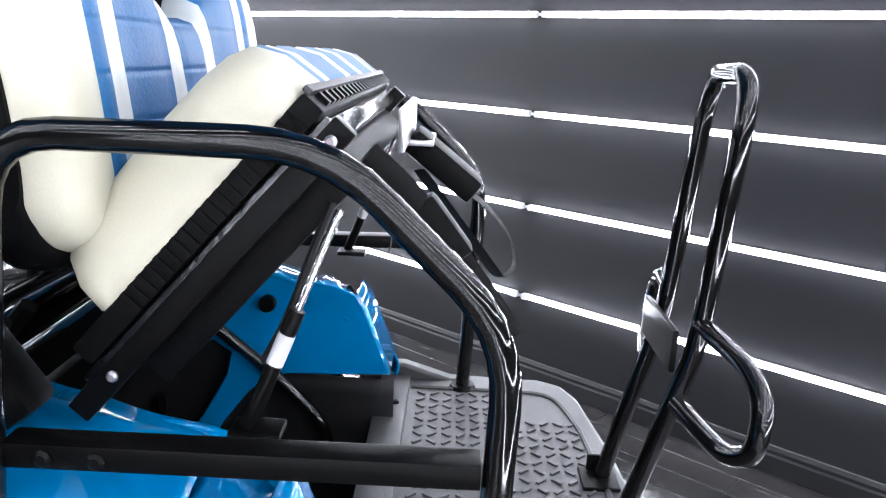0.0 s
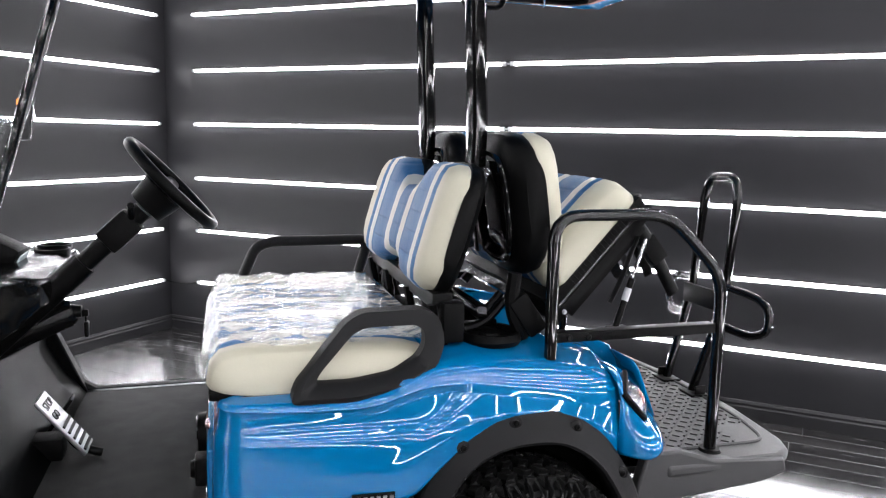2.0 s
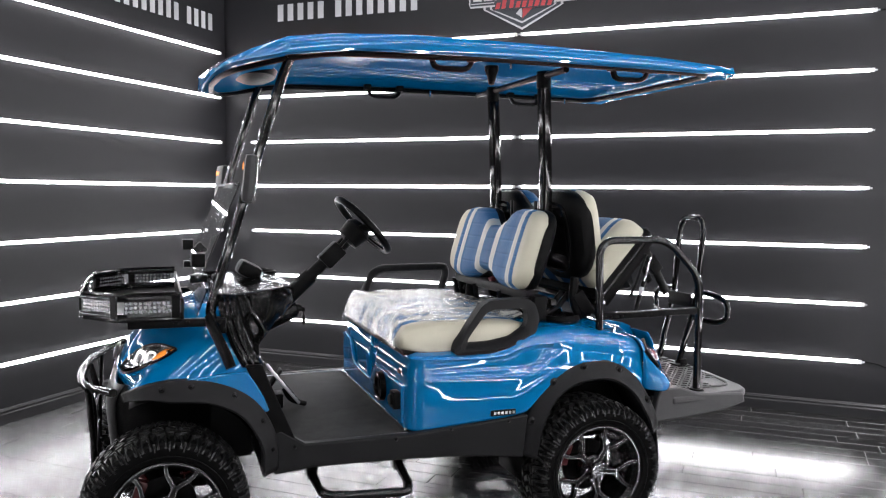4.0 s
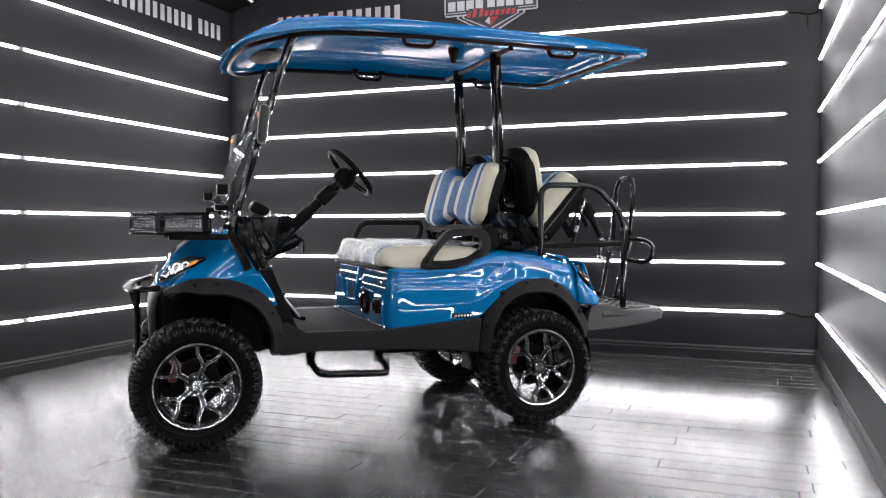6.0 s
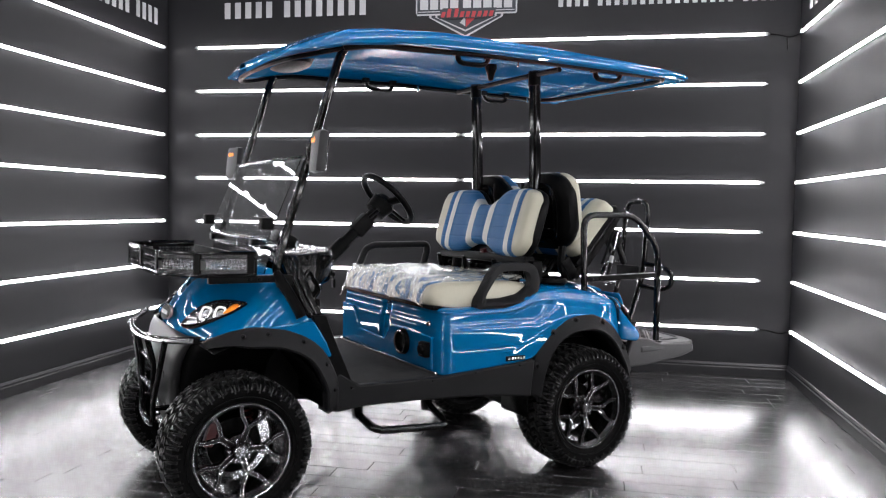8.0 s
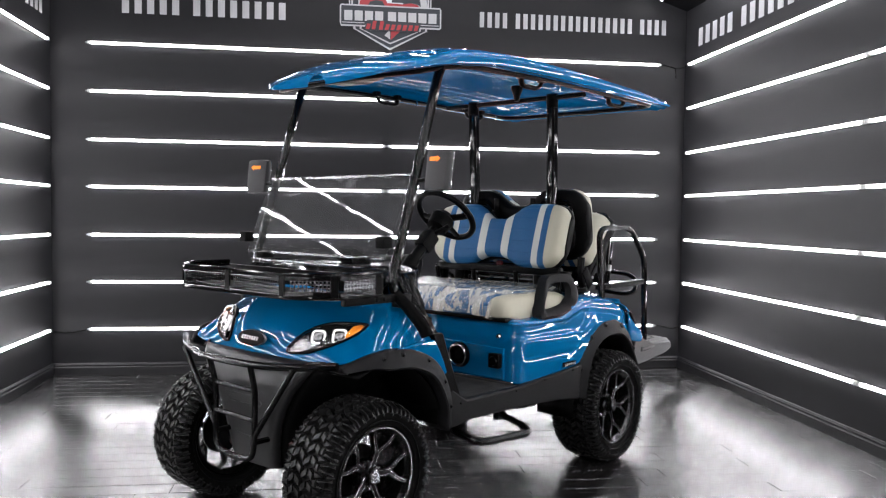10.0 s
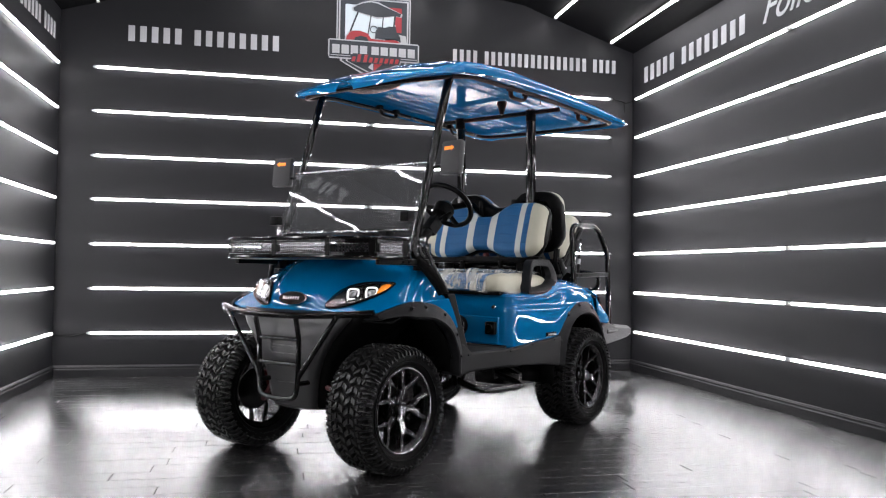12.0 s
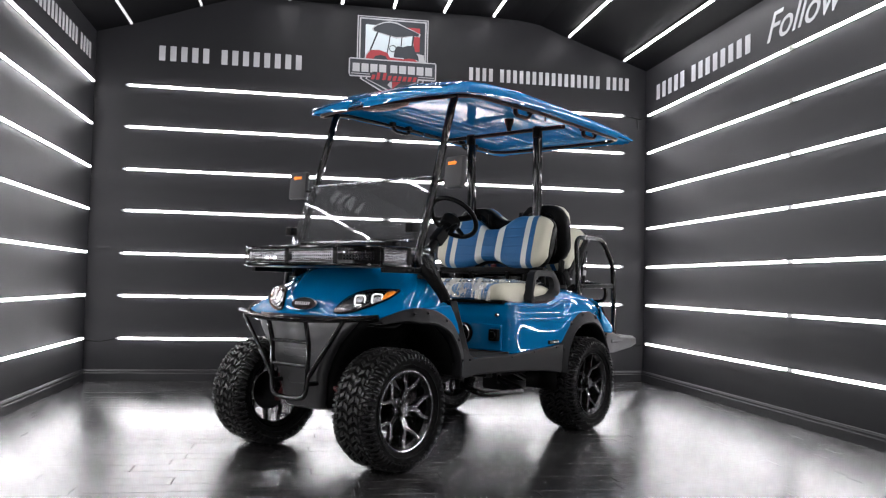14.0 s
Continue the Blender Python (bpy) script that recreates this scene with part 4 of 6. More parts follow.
for s in (1, -1):
    spine = ((1.462, 0.455, 1.062), (1.458, 0.480, 1.030), (1.446, 0.510, 0.970), (1.424, 0.538, 0.900), (1.402, 0.556, 0.850), (1.384, 0.568, 0.812))
    trim = P("side_trim", sided(sheet([[(x + dx, y + dy, z) for dx, dy in ((0.040, -0.012), (0.036, 0.006), (0.024, 0.012), (0.002, 0.006), (-0.006, 0.011), (-0.030, 0.009), (-0.040, -0.008), (-0.048, -0.05), (-0.045, -0.09))] for x, y, z in spine]), s), CARBON, "gloss carbon-look edge trim", solid=0.005)
    for dx in (-0.006, 0.014):
        P("trim_bead", sided(sweep([Vector((x + dx, y + 0.009, z)) for x, y, z in spine], 0.004, 8), s), GLOSS, parent=trim)
    P("cowl_side", sided(prism([(1.328, 0.655), (1.350, 0.71), (1.375, 0.755), (1.405, 0.80), (1.46, 0.80), (1.56, 0.79), (1.62, 0.785), (1.505, 0.762), (1.44, 0.728), (1.382, 0.692), (1.345, 0.65)], 0.580, 0.6045), s), BLUE, "blue cowl flank above the wheel arch", bevel=0.006)
    P("sill_post", sided(prism([(1.412, 0.822), (1.352, 0.822), (1.322, 0.745), (1.225, 0.515), (1.30, 0.50), (1.335, 0.60), (1.378, 0.745)], 0.54, 0.600), s), PLASTIC, bevel=0.006)
P("gauge_pod", moved(block(-0.05, 0.05, -0.060, 0.060, -0.032, 0.032, 0.022), pose(1.335, 0.02, 1.108, 0, -28, 0)), PLASTIC, "black gauge pod")
P("gauge_face", moved(block(-0.054, -0.050, -0.05, 0.05, -0.018, 0.018, 0.003), pose(1.335, 0.02, 1.108, 0, -28, 0)), SIGN_PALE, "pale gauge window")
P("cup_holder", moved(revolve([(0.05, 0.0), (0.05, 0.03), (0.044, 0.032), (0.042, 0.0)], 20, "z"), Matrix.Translation((1.245, -0.16, 1.056))), PLASTIC)
P("cup_holder", moved(revolve([(0.05, 0.0), (0.05, 0.03), (0.044, 0.032), (0.042, 0.0)], 20, "z"), Matrix.Translation((1.262, -0.29, 1.052))), PLASTIC)
k = P("ignition", moved(revolve([(0.0, -0.03), (0.016, -0.03), (0.02, 0.0), (0.02, 0.02)], 14, "x"), Matrix.Translation((1.160, 0.11, 0.950))), SATIN)
P("ignition_key", join(block(1.113, 1.130, 0.106, 0.114, 0.935, 0.955, 0.003), block(1.113, 1.125, 0.098, 0.122, 0.880, 0.922, 0.004), rod((1.120, 0.11, 0.935), (1.120, 0.11, 0.90), 0.003, 6)), SATIN, "hanging ignition key", parent=k)
P("pedal_box", block(1.20, 1.30, 0.0, 0.08, 0.515, 0.58, 0.01), PLASTIC)
PEDAL = pose(1.198, 0.05, 0.617, 0, -52, 0)
pd = P("pedal", moved(block(-0.100, 0.100, -0.055, 0.055, -0.006, 0.006, 0.004), PEDAL), STEEL, "ribbed metal brake pedal with two dark words")
for i in range(5):
    P("pedal_rib", moved(block(-0.090 + 0.021 * i, -0.082 + 0.021 * i, -0.048, 0.048, 0.005, 0.010), PEDAL), RUBBER, parent=pd)
for i, word_text in enumerate(("STOP", "GO")):
    P("pedal_word", moved(lettering(word_text, 0.034), PEDAL @ pose(0.060 - 0.036 * i, 0.044, 0.0075, 0, 0, -90)), PLASTIC, parent=pd, smooth=0)
P("pedal_arm", bar([(1.195, 0.05, 0.60), (1.17, 0.05, 0.545), (1.10, 0.05, 0.522)], 0.012, 0.03), SATIN)
P("throttle_pedal", moved(block(-0.07, 0.07, -0.03, 0.03, -0.005, 0.005, 0.003), pose(1.23, -0.06, 0.60, 0, 55, 0)), RUBBER)

# steering
AX = Vector((0.885 - 1.315, 0, 1.302 - 0.90)).normalized()
SW = Vector((0.885, 0.195, 1.302))
SQ = Matrix.Translation(SW) @ AX.to_track_quat("Z", "Y").to_matrix().to_4x4()
st = P("steering_column", join(rod(SW - AX * 0.62, SW - AX * 0.10, 0.026, 12), rod(SW - AX * 0.62, SW - AX * 0.30, 0.034, 12)), PLASTIC, "black steering column")
P("column_clamp", moved(block(-0.03, 0.03, -0.036, 0.036, -0.23, -0.13, 0.012), SQ), PLASTIC, parent=st)
P("column_lever", rod(SW - AX * 0.14, SW - AX * 0.10 + Vector((0.02, 0.10, 0.02)), 0.009, 8), PLASTIC, parent=st)
wh = P("steering_wheel", moved(sweep([(0.146 * math.cos(a), 0.146 * math.sin(a), 0.0) for a in np.linspace(0, 2 * math.pi, 41)[:-1]], 0.0150, 10, closed=True), SQ), SATIN, "black rimmed steering wheel")
P("wheel_hub", moved(revolve([(0.0, 0.0), (0.045, -0.005), (0.06, -0.03), (0.05, -0.09), (0.0, -0.10)], 20, "z"), SQ), PLASTIC, parent=wh)
for a in (0.0, math.pi, -math.pi / 2):
    P("wheel_spoke", moved(sweep([(0.04 * math.cos(a), 0.04 * math.sin(a), -0.02), (0.09 * math.cos(a), 0.09 * math.sin(a), -0.012), (0.144 * math.cos(a), 0.144 * math.sin(a), 0.0)], 0.020, 8, flat=0.35, up=(-math.sin(a), math.cos(a), 0)), SQ), SATIN, parent=wh)


# ---- roof and its posts ----
def roof_half(x):
    """Half-width of the roof's rim."""
    return lerp(x, (-0.70, -0.66, 0.9, 1.25, 1.38, 1.45, 1.495, 1.525), (0.50, 0.55, 0.575, 0.56, 0.52, 0.45, 0.34, 0.06))


def roof_top(x, v):
    z = lerp(x, (-0.70, -0.64, -0.3, 0.3, 0.8, 1.1, 1.25, 1.36, 1.455, 1.525), (2.00, 2.025, 2.045, 2.06, 2.06, 2.045, 2.025, 1.985, 1.945, 1.905))
    rib = 0.010 * sum(math.exp(-((abs(v) - c) / 0.05) ** 4) for c in (0.20, 0.55)) * lerp(x, (-0.65, -0.5, 0.95, 1.15), (0, 1, 1, 0))
    vent = 0.005 * max(0.0, math.sin((x - 1.02) * 2 * math.pi / 0.085)) ** 0.6 if 1.02 < x < 1.36 and 0.25 < abs(v) < 0.93 else 0.0
    return z - 0.035 * abs(v) ** 2.5 + rib + vent


def roof_low(x):
    return lerp(x, (-0.70, -0.3, 0.5, 1.0, 1.25, 1.38, 1.47, 1.525), (1.958, 1.962, 1.965, 1.958, 1.93, 1.905, 1.89, 1.885))


def lining(v):
    """Height of the roof's underside over its rim: a flat pan with long pressed grooves."""
    a = abs(v)
    pan = 0.052 * min(1.0, (1.0 - a) / 0.07)
    return pan - 0.006 * sum(math.exp(-((a - c) / 0.022) ** 4) for c in (0.36, 0.52, 0.68, 0.82))


xs = [-0.70, -0.69, -0.66, -0.60] + list(np.linspace(-0.5, 1.0, 16)) + list(np.arange(1.02, 1.375, 0.0085)) + [1.38, 1.41, 1.44, 1.47, 1.495, 1.512, 1.525]
rows, inner = [], []
for x in xs:
    h, lo = roof_half(x), roof_low(x)
    top = [(x, h * v * 0.985, roof_top(x, v)) for v in np.linspace(-1, 1, 41)]
    zr = top[0][2]
    rows.append([(x, -h + 0.012, lo), (x, -h - 0.006, lo + 0.003), (x, -h - 0.005, (lo + zr) / 2), (x, -h, zr - 0.012)] + top + [(x, h, zr - 0.012), (x, h + 0.005, (lo + zr) / 2), (x, h + 0.006, lo + 0.003), (x, h - 0.012, lo)])
    if x <= 1.44:
        inner.append([(x + (0.012 if x < -0.6 else 0), -h + 0.012, lo + 0.001)] + [(x + (0.012 if x < -0.6 else 0), (h - 0.03) * v, min(roof_top(x, v) - 0.016, lo + lining(v))) for v in np.linspace(-1, 1, 121)] + [(x + (0.012 if x < -0.6 else 0), h - 0.012, lo + 0.001)])
roof = P("roof", sheet(rows), BLUE, "glossy blue moulded roof")
P("roof_lining", sheet(inner), BLUE_IN, "shiny blue underside of the roof", parent=roof)
P("rear_lip", sheet([[(-0.70, y, z) for z in (1.958, 1.98, 2.0, 2.02 - 0.035 * abs(y / 0.5) ** 2.5)] for y in np.linspace(-0.5, 0.5, 15)]), BLUE, parent=roof, solid=0.006)
P("front_visor", sheet([[(x, roof_half(x) * v, lerp(x, (1.22, 1.525), (1.945, 1.888)) - 0.001) for v in np.linspace(-0.97, 0.97, 15)] for x in (1.25, 1.33, 1.38, 1.43, 1.47, 1.495, 1.518)]), BLUE_IN, parent=roof, solid=0.006)
P("roof_pod", moved(revolve([(0.0, -0.03), (0.10, -0.026), (0.15, -0.012), (0.165, 0.012), (0.15, 0.02)], 28, "z"), Matrix.Translation((1.30, 0.0, 1.925)) @ Matrix.Diagonal((0.55, 1.15, 1, 1))), PLASTIC, "black oval roof console", parent=roof)
for s in (1, -1):
    P("roof_rail", sided(bar([(1.235, 0.470, 1.928), (1.10, 0.49, 1.952), (0.5, 0.50, 1.968), (-0.56, 0.49, 1.966), (-0.62, 0.42, 1.966), (-0.63, 0.0, 1.966)], 0.013, 0.06, 8), s), SATIN, "black roof frame rail")
    P("front_rail", sided(bar([(1.235, 0.465, 1.930), (1.33, 0.462, 1.902), (1.42, 0.40, 1.884), (1.462, 0.24, 1.878), (1.475, 0.0, 1.876)], 0.011, 0.06, 8), s), SATIN, "black front roof rail")
    for x in (0.60, -0.20):
        hd = P("roof_handle", sided(bar([(x - 0.085, 0.475, 1.968), (x - 0.075, 0.468, 1.935), (x - 0.05, 0.465, 1.925), (x + 0.05, 0.465, 1.925), (x + 0.075, 0.468, 1.935), (x + 0.085, 0.475, 1.968)], 0.010, 0.02, 8, flat=1.3), s), PLASTIC, "black folding grab handle")
        for dx in (-0.085, 0.085):
            P("handle_mount", sided(block(x + dx - 0.018, x + dx + 0.018, 0.455, 0.492, 1.955, 1.985, 0.006), s), PLASTIC, parent=hd)
    for x in (0.35, -0.45):
        P("rail_clip", sided(rod((x, 0.47, 1.97), (x, 0.47, 1.94), 0.005, 8), s), CHROME)
    # posts
    P("front_post", sided(bar([(1.225, 0.455, 1.932), (1.247, 0.455, 1.885), (1.512, 0.468, 1.045), (1.522, 0.480, 0.99), (1.505, 0.53, 0.95)], 0.019, 0.05, 10, flat=1.25, up=(1, 0, 0)), s), GLOSS, "black raked front post")
    P("post_foot", sided(bar([(1.530, 0.500, 0.985), (1.512, 0.545, 0.945), (1.475, 0.600, 0.86), (1.462, 0.612, 0.822)], 0.026, 0.05, 12, flat=0.6), s), PLASTIC, "black moulded post foot")
    up = P("rear_post", sided(sweep(fillet([(0.090, 0.26, 1.975), (0.087, 0.26, 1.93), (0.067, 0.255, 1.46), (0.071, 0.255, 1.36)], 0.06), 0.030, 12), s), GLOSS, "gloss black rear roof post")
    P("post_leg", sided(sweep(fillet([(0.069, 0.255, 1.40), (0.075, 0.255, 1.34), (0.130, 0.258, 1.14), (0.195, 0.262, 1.00), (0.195, 0.27, 0.87)], 0.06), 0.0285, 12), s), PLASTIC, "satin black lower leg of the post", parent=up)
    P("post_collar", sided(rod((0.089, 0.26, 1.965), (0.087, 0.26, 1.90), 0.031, 12), s), PLASTIC)
P("cross_bar", rod((0.088, -0.45, 1.955), (0.088, 0.45, 1.955), 0.014, 8), SATIN, "black roof cross bar")
P("roof_lamp", moved(revolve([(0.03, 0.0), (0.03, -0.02), (0.02, -0.045), (0.012, -0.08), (0.0, -0.085)], 14, "z"), Matrix.Translation((0.30, 0.18, 1.998))), PLASTIC, "small black hanging roof fitting")

# ---- windscreen ----
ws = P("windscreen", moved(block(-0.0025, 0.0025, -0.470, 0.470, 0.0, 0.382, 0.001), pose(1.556, 0, 1.118, 0, -22.5, 0)), SCREEN, "clear folding acrylic windscreen", smooth=0)
ws.visible_shadow = False
P("lower_screen", moved(block(-0.0025, 0.0025, -0.455, 0.455, 0.0, 0.115, 0.001), pose(1.565, 0, 0.985, 0, -20, 0)), GLASS, parent=ws, smooth=0).visible_shadow = False
P("screen_edge", moved(join(block(-0.005, 0.005, -0.46, 0.46, 0.0, 0.014, 0.003), block(-0.005, 0.005, -0.466, 0.466, 0.369, 0.383, 0.003)), pose(1.557, 0, 1.117, 0, -22.5, 0)), LENS, "clear edge moulding", parent=ws)
P("screen_edge", moved(block(-0.005, 0.005, -0.46, 0.46, 0.10, 0.116, 0.003), pose(1.566, 0, 0.984, 0, -20, 0)), LENS, parent=ws)
for y in (-0.33, 0.33):
    P("screen_hinge", block(1.52, 1.585, y - 0.025, y + 0.025, 1.095, 1.125, 0.005), SATIN, parent=ws)
for s in (1, -1):
    P("screen_clip", sided(block(1.535, 1.585, 0.440, 0.490, 1.165, 1.215, 0.006), s), PLASTIC, "black rubber screen clip", parent=ws)
    P("screen_screw", sided(rod((1.49, 0.47, 1.08), (1.49, 0.52, 1.08), 0.008, 10), s), CHROME, parent=ws)
    mx, my = 1.39, 0.600
    mi = P("mirror", sided(moved(block(-0.022, 0.022, -0.066, 0.066, -0.085, 0.085, 0.02), pose(mx, my, 1.482, 0, -6, -8)), s), HOUSING, "dark grey side mirror with a lit amber arrow")
    P("mirror_arm", sided(rod((1.385, 0.462, 1.44), (mx, my - 0.02, 1.45), 0.009, 8), s), SATIN, parent=mi)
    P("mirror_glass", sided(moved(block(-0.024, -0.0215, -0.056, 0.056, -0.074, 0.074, 0.001), pose(mx, my, 1.482, 0, -6, -8)), s), CHROME, "mirror glass", parent=mi)
    P("turn_arrow", sided(moved(prism([(-0.032, -0.008), (0.012, -0.008), (0.012, -0.013), (0.032, 0.0), (0.012, 0.013), (0.012, 0.008), (-0.032, 0.008)], 0.0218, 0.0235, "yz"), pose(mx, my, 1.525, 0, -6, -8)), s), AMBER_ON, "lit amber arrow", parent=mi)

# ---- front basket of perforated steel ----
BK = [(1.62, 0.52), (1.83, 0.52), (1.96, 0.36), (1.96, -0.36), (1.83, -0.52), (1.62, -0.52)]
bk = P("front_basket", join(*[bar([(x, y, z) for x, y in BK], 0.008, 0.03, 8) for z in (1.075, 0.988)]), GLOSS, "black perforated steel basket over the hood")
P("basket_back", block(1.612, 1.622, -0.52, 0.52, 0.985, 1.06, 0.002), SATIN, parent=bk)


def perforated(length, height, pitch=0.0145, hole=0.0048):
    V, F = [], []
    nx, nz = max(1, int(length / pitch)), max(1, int(height / pitch))
    px, pz = length / nx, height / nz
    for i in range(nx):
        for j in range(nz):
            cx, cz, n = (i + 0.5) * px, (j + 0.5) * pz, len(V)
            for k in range(8):
                a = math.pi / 4 * k + math.pi / 8
                c, d = math.cos(a), math.sin(a)
                m = max(abs(c), abs(d))
                V.append((cx + c / m * px / 2, 0, cz + d / m * pz / 2))
                V.append((cx + c * hole, 0, cz + d * hole))
            for k in range(8):
                q = (k + 1) % 8
                F.append((n + 2 * k, n + 2 * q, n + 2 * q + 1, n + 2 * k + 1))
            for k in range(4):
                c, d = ((1, 1), (-1, 1), (-1, -1), (1, -1))[k]
                V.append((cx + c * px / 2, 0, cz + d * pz / 2))
                F.append((n + 16 + k, n + 4 * k, n + 4 * k + 2))
    return V, F


for (x0, y0), (x1, y1) in zip(BK[:-1], BK[1:]):
    d = Vector((x1 - x0, y1 - y0, 0))
    long = d.length
    parts = 2 if long > 0.5 else 1
    for k in range(parts):
        a = Vector((x0, y0, 0.998)) + d * (k / parts) + d.normalized() * 0.02
        place = Matrix.Translation(a) @ Matrix.Rotation(math.atan2(d.y, d.x), 4, "Z")
        P("mesh_panel", moved(perforated(long / parts - 0.04, 0.044), place @ Matrix.Translation((0, 0, 0.012))), PANEL, "perforated black steel panel", parent=bk, smooth=0)
        for z in (-0.008, 0.055):
            P("rim_band", moved(block(-0.02, long / parts - 0.02, -0.006, 0.003, z, z + 0.021, 0.002), place), GLOSS, parent=bk)
        P("panel_post", moved(block(-0.014, 0.014, -0.004, 0.004, -0.008, 0.074), place), SATIN, parent=bk)
P("basket_floor", prism([(x - 0.006, y * 0.985) for x, y in BK], 0.979, 0.983, "xy"), SATIN, parent=bk)
for s in (1, -1):
    P("basket_arm", sided(join(block(1.50, 1.80, 0.485, 0.515, 0.955, 0.985, 0.004), block(1.47, 1.52, 0.47, 0.535, 0.93, 0.985, 0.006)), s), SATIN, "black basket bracket", parent=bk)
    for x in (1.60, 1.64):
        bolt(bk, (x, 0.515 * s, 0.97), "y", 0.009, SATIN, s)


# ---- seats ----
STRIPES = ((0.0, 0.062, 1), (0.062, 0.118, 2), (0.118, 0.300, 1), (0.300, 0.345, 2), (0.345, 0.390, 1), (0.390, 0.60, 0))


def cushion(half, depth_of, low_of, high_of, place, n=9, puff=0.05, edge=0.05):
    f = half / 0.5
    bands = [(a * f, b * f, q) for a, b, q in STRIPES]
    """A padded bench cushion across y. low_of/high_of give its edges along its length, depth_of its thickness."""
    ys = sorted({round(q, 4) for a, b, _ in bands for q in list(np.linspace(a, min(b, half), 5)) if q <= half} | {half - edge * (1 - math.cos(t)) for t in np.linspace(0, math.pi / 2, 6)})
    ys = [-q for q in reversed(ys) if q > 0] + ys
    V, F, I = [], [], []
    m = 20
    for y in ys:
        a = abs(y)
        lo, hi, t = low_of(a), high_of(a), depth_of(a)
        e = math.sqrt(max(0.0, 1 - max(0.0, (a - (half - edge)) / edge) ** 2))
        mid, hh = (lo + hi) / 2, (hi - lo) / 2 * (0.80 + 0.20 * e)
        seam = min(abs(a - q * f) for q in (0.062, 0.118, 0.300, 0.345, 0.390))
        dip = 0.004 * math.exp(-(seam / 0.006) ** 2)
        for k in range(m):
            ang = 2 * math.pi * k / m
            c, d = math.cos(ang), math.sin(ang)
            u = mid + math.copysign(abs(c) ** 0.55, c) * hh
            w = math.copysign(abs(d) ** 0.5, d)
            w = (t * (0.15 + 0.85 * e) * w if w > 0 else 0.02 * w) + (puff * 0.2 * e if d > 0.5 else 0) - (dip if d > 0.2 else 0)
            V.append(place(u, y, w))
    for i in range(len(ys) - 1):
        mid_y = abs(ys[i] + ys[i + 1]) / 2
        kind = next((q for a, b, q in bands if a <= mid_y < b), 0)
        for k in range(m):
            F.append((i * m + k, i * m + (k + 1) % m, (i + 1) * m + (k + 1) % m, (i + 1) * m + k))
            I.append(kind)
    F += [tuple(range(m)), tuple(range((len(ys) - 1) * m, len(ys) * m))]
    I += [0, 0]
    return V, F, I


def pad(name, label, parent, *a, **k):
    V, F, I = cushion(*a, **k)
    return cart_part(name, (V, F), [CREAM, BLUEV, STRIPE], parent, label, idx=I, smooth=60)


VINYL = "cream vinyl cushion with blue and white stripes"


def dip(a, low, high, wide=0.16):
    """Rises from low at the middle to high further out."""
    t = min(1.0, max(0.0, (a - 0.03) / wide))
    return low + (high - low) * t * t * (3 - 2 * t)


def round_off(a, half, edge, drop):
    t = max(0.0, (a - (half - edge)) / edge)
    return drop * t ** 2.2


# front bench
fs = P("front_seat", block(0.27, 0.80, -0.49, 0.49, 0.800, 0.822, 0.008), PLASTIC, "front bench with striped cushions")
pad("seat_cushion", VINYL, fs, 0.495, lambda a: 0.085, lambda a: 0.235, lambda a: 0.805, lambda u, y, w: (u, y, 0.825 + w + 0.012 * (u - 0.3)), puff=0.05, edge=0.06)
BT = math.radians(17)
fb = lambda u, y, w: (0.207 + w * math.cos(BT) - u * math.sin(BT) + 0.02 * (abs(y) / 0.5) ** 2, y, 1.015 + u * math.cos(BT) + w * math.sin(BT))
pad("back_cushion", VINYL, fs, 0.425, lambda a: 0.066, lambda a: dip(a, 0.055, 0.0) + round_off(a, 0.425, 0.13, 0.07), lambda a: dip(a, 0.275, 0.365) - round_off(a, 0.425, 0.13, 0.05), fb)


def blunt(a, half, t0, t1):
    """Depth of a shell's face, which turns back towards its ends."""
    u = max(0.0, (a - (half - 0.13)) / 0.13)
    return t0 + (t1 - t0) * 0.42 * (1 - math.sqrt(max(0.0, 1 - u * u)))


def shell(half, low_of, high_of, place, t0, t1):
    rows = []
    for y in np.linspace(-half, half, 37):
        a = abs(y)
        e = math.sqrt(max(0.0, 1 - max(0.0, (a - (half - 0.05)) / 0.05) ** 2))
        face = blunt(a, half, t0, t1)
        lo, hi = low_of(a), high_of(a)
        mid, hh = (lo + hi) / 2, (hi - lo) / 2 * (0.80 + 0.20 * e)
        row = []
        for k in range(20):
            g2 = 2 * math.pi * k / 20
            c, d = math.cos(g2), math.sin(g2)
            row.append(place(mid + math.copysign(abs(c) ** 0.5, c) * hh, y, face + (t1 - face) * (0.5 + 0.5 * math.copysign(abs(d) ** 0.6, d))))
        rows.append(row + [row[0]])
    V, F = sheet(rows)
    n = len(rows[0])
    F += [tuple(range(n - 1)), tuple(range(len(V) - n, len(V) - 1))]
    return V, F


cart_part("back_shell", shell(0.430, lambda a: dip(a, 0.055, 0.0) + round_off(a, 0.425, 0.13, 0.07) - 0.008, lambda a: dip(a, 0.275, 0.37) - round_off(a, 0.425, 0.13, 0.05) + 0.004, fb, -0.055, 0.020), PLASTIC, fs, "black moulded seat back")
P("seat_beam", block(0.17, 0.23, -0.40, 0.40, 0.985, 1.03, 0.01), SATIN, "black seat support beam")
for y in (-0.40, -0.14, 0.14, 0.40):
    P("seat_stay", bar([(0.23, y, 1.0), (0.22, y, 0.93), (0.18, y, 0.86)], 0.014, 0.03, 8), SATIN)
P("belt_buckle", moved(block(-0.012, 0.012, -0.016, 0.016, -0.02, 0.02, 0.005), pose(0.215, 0.03, 1.03, 0, 20, 0)), RED, "small red belt release")
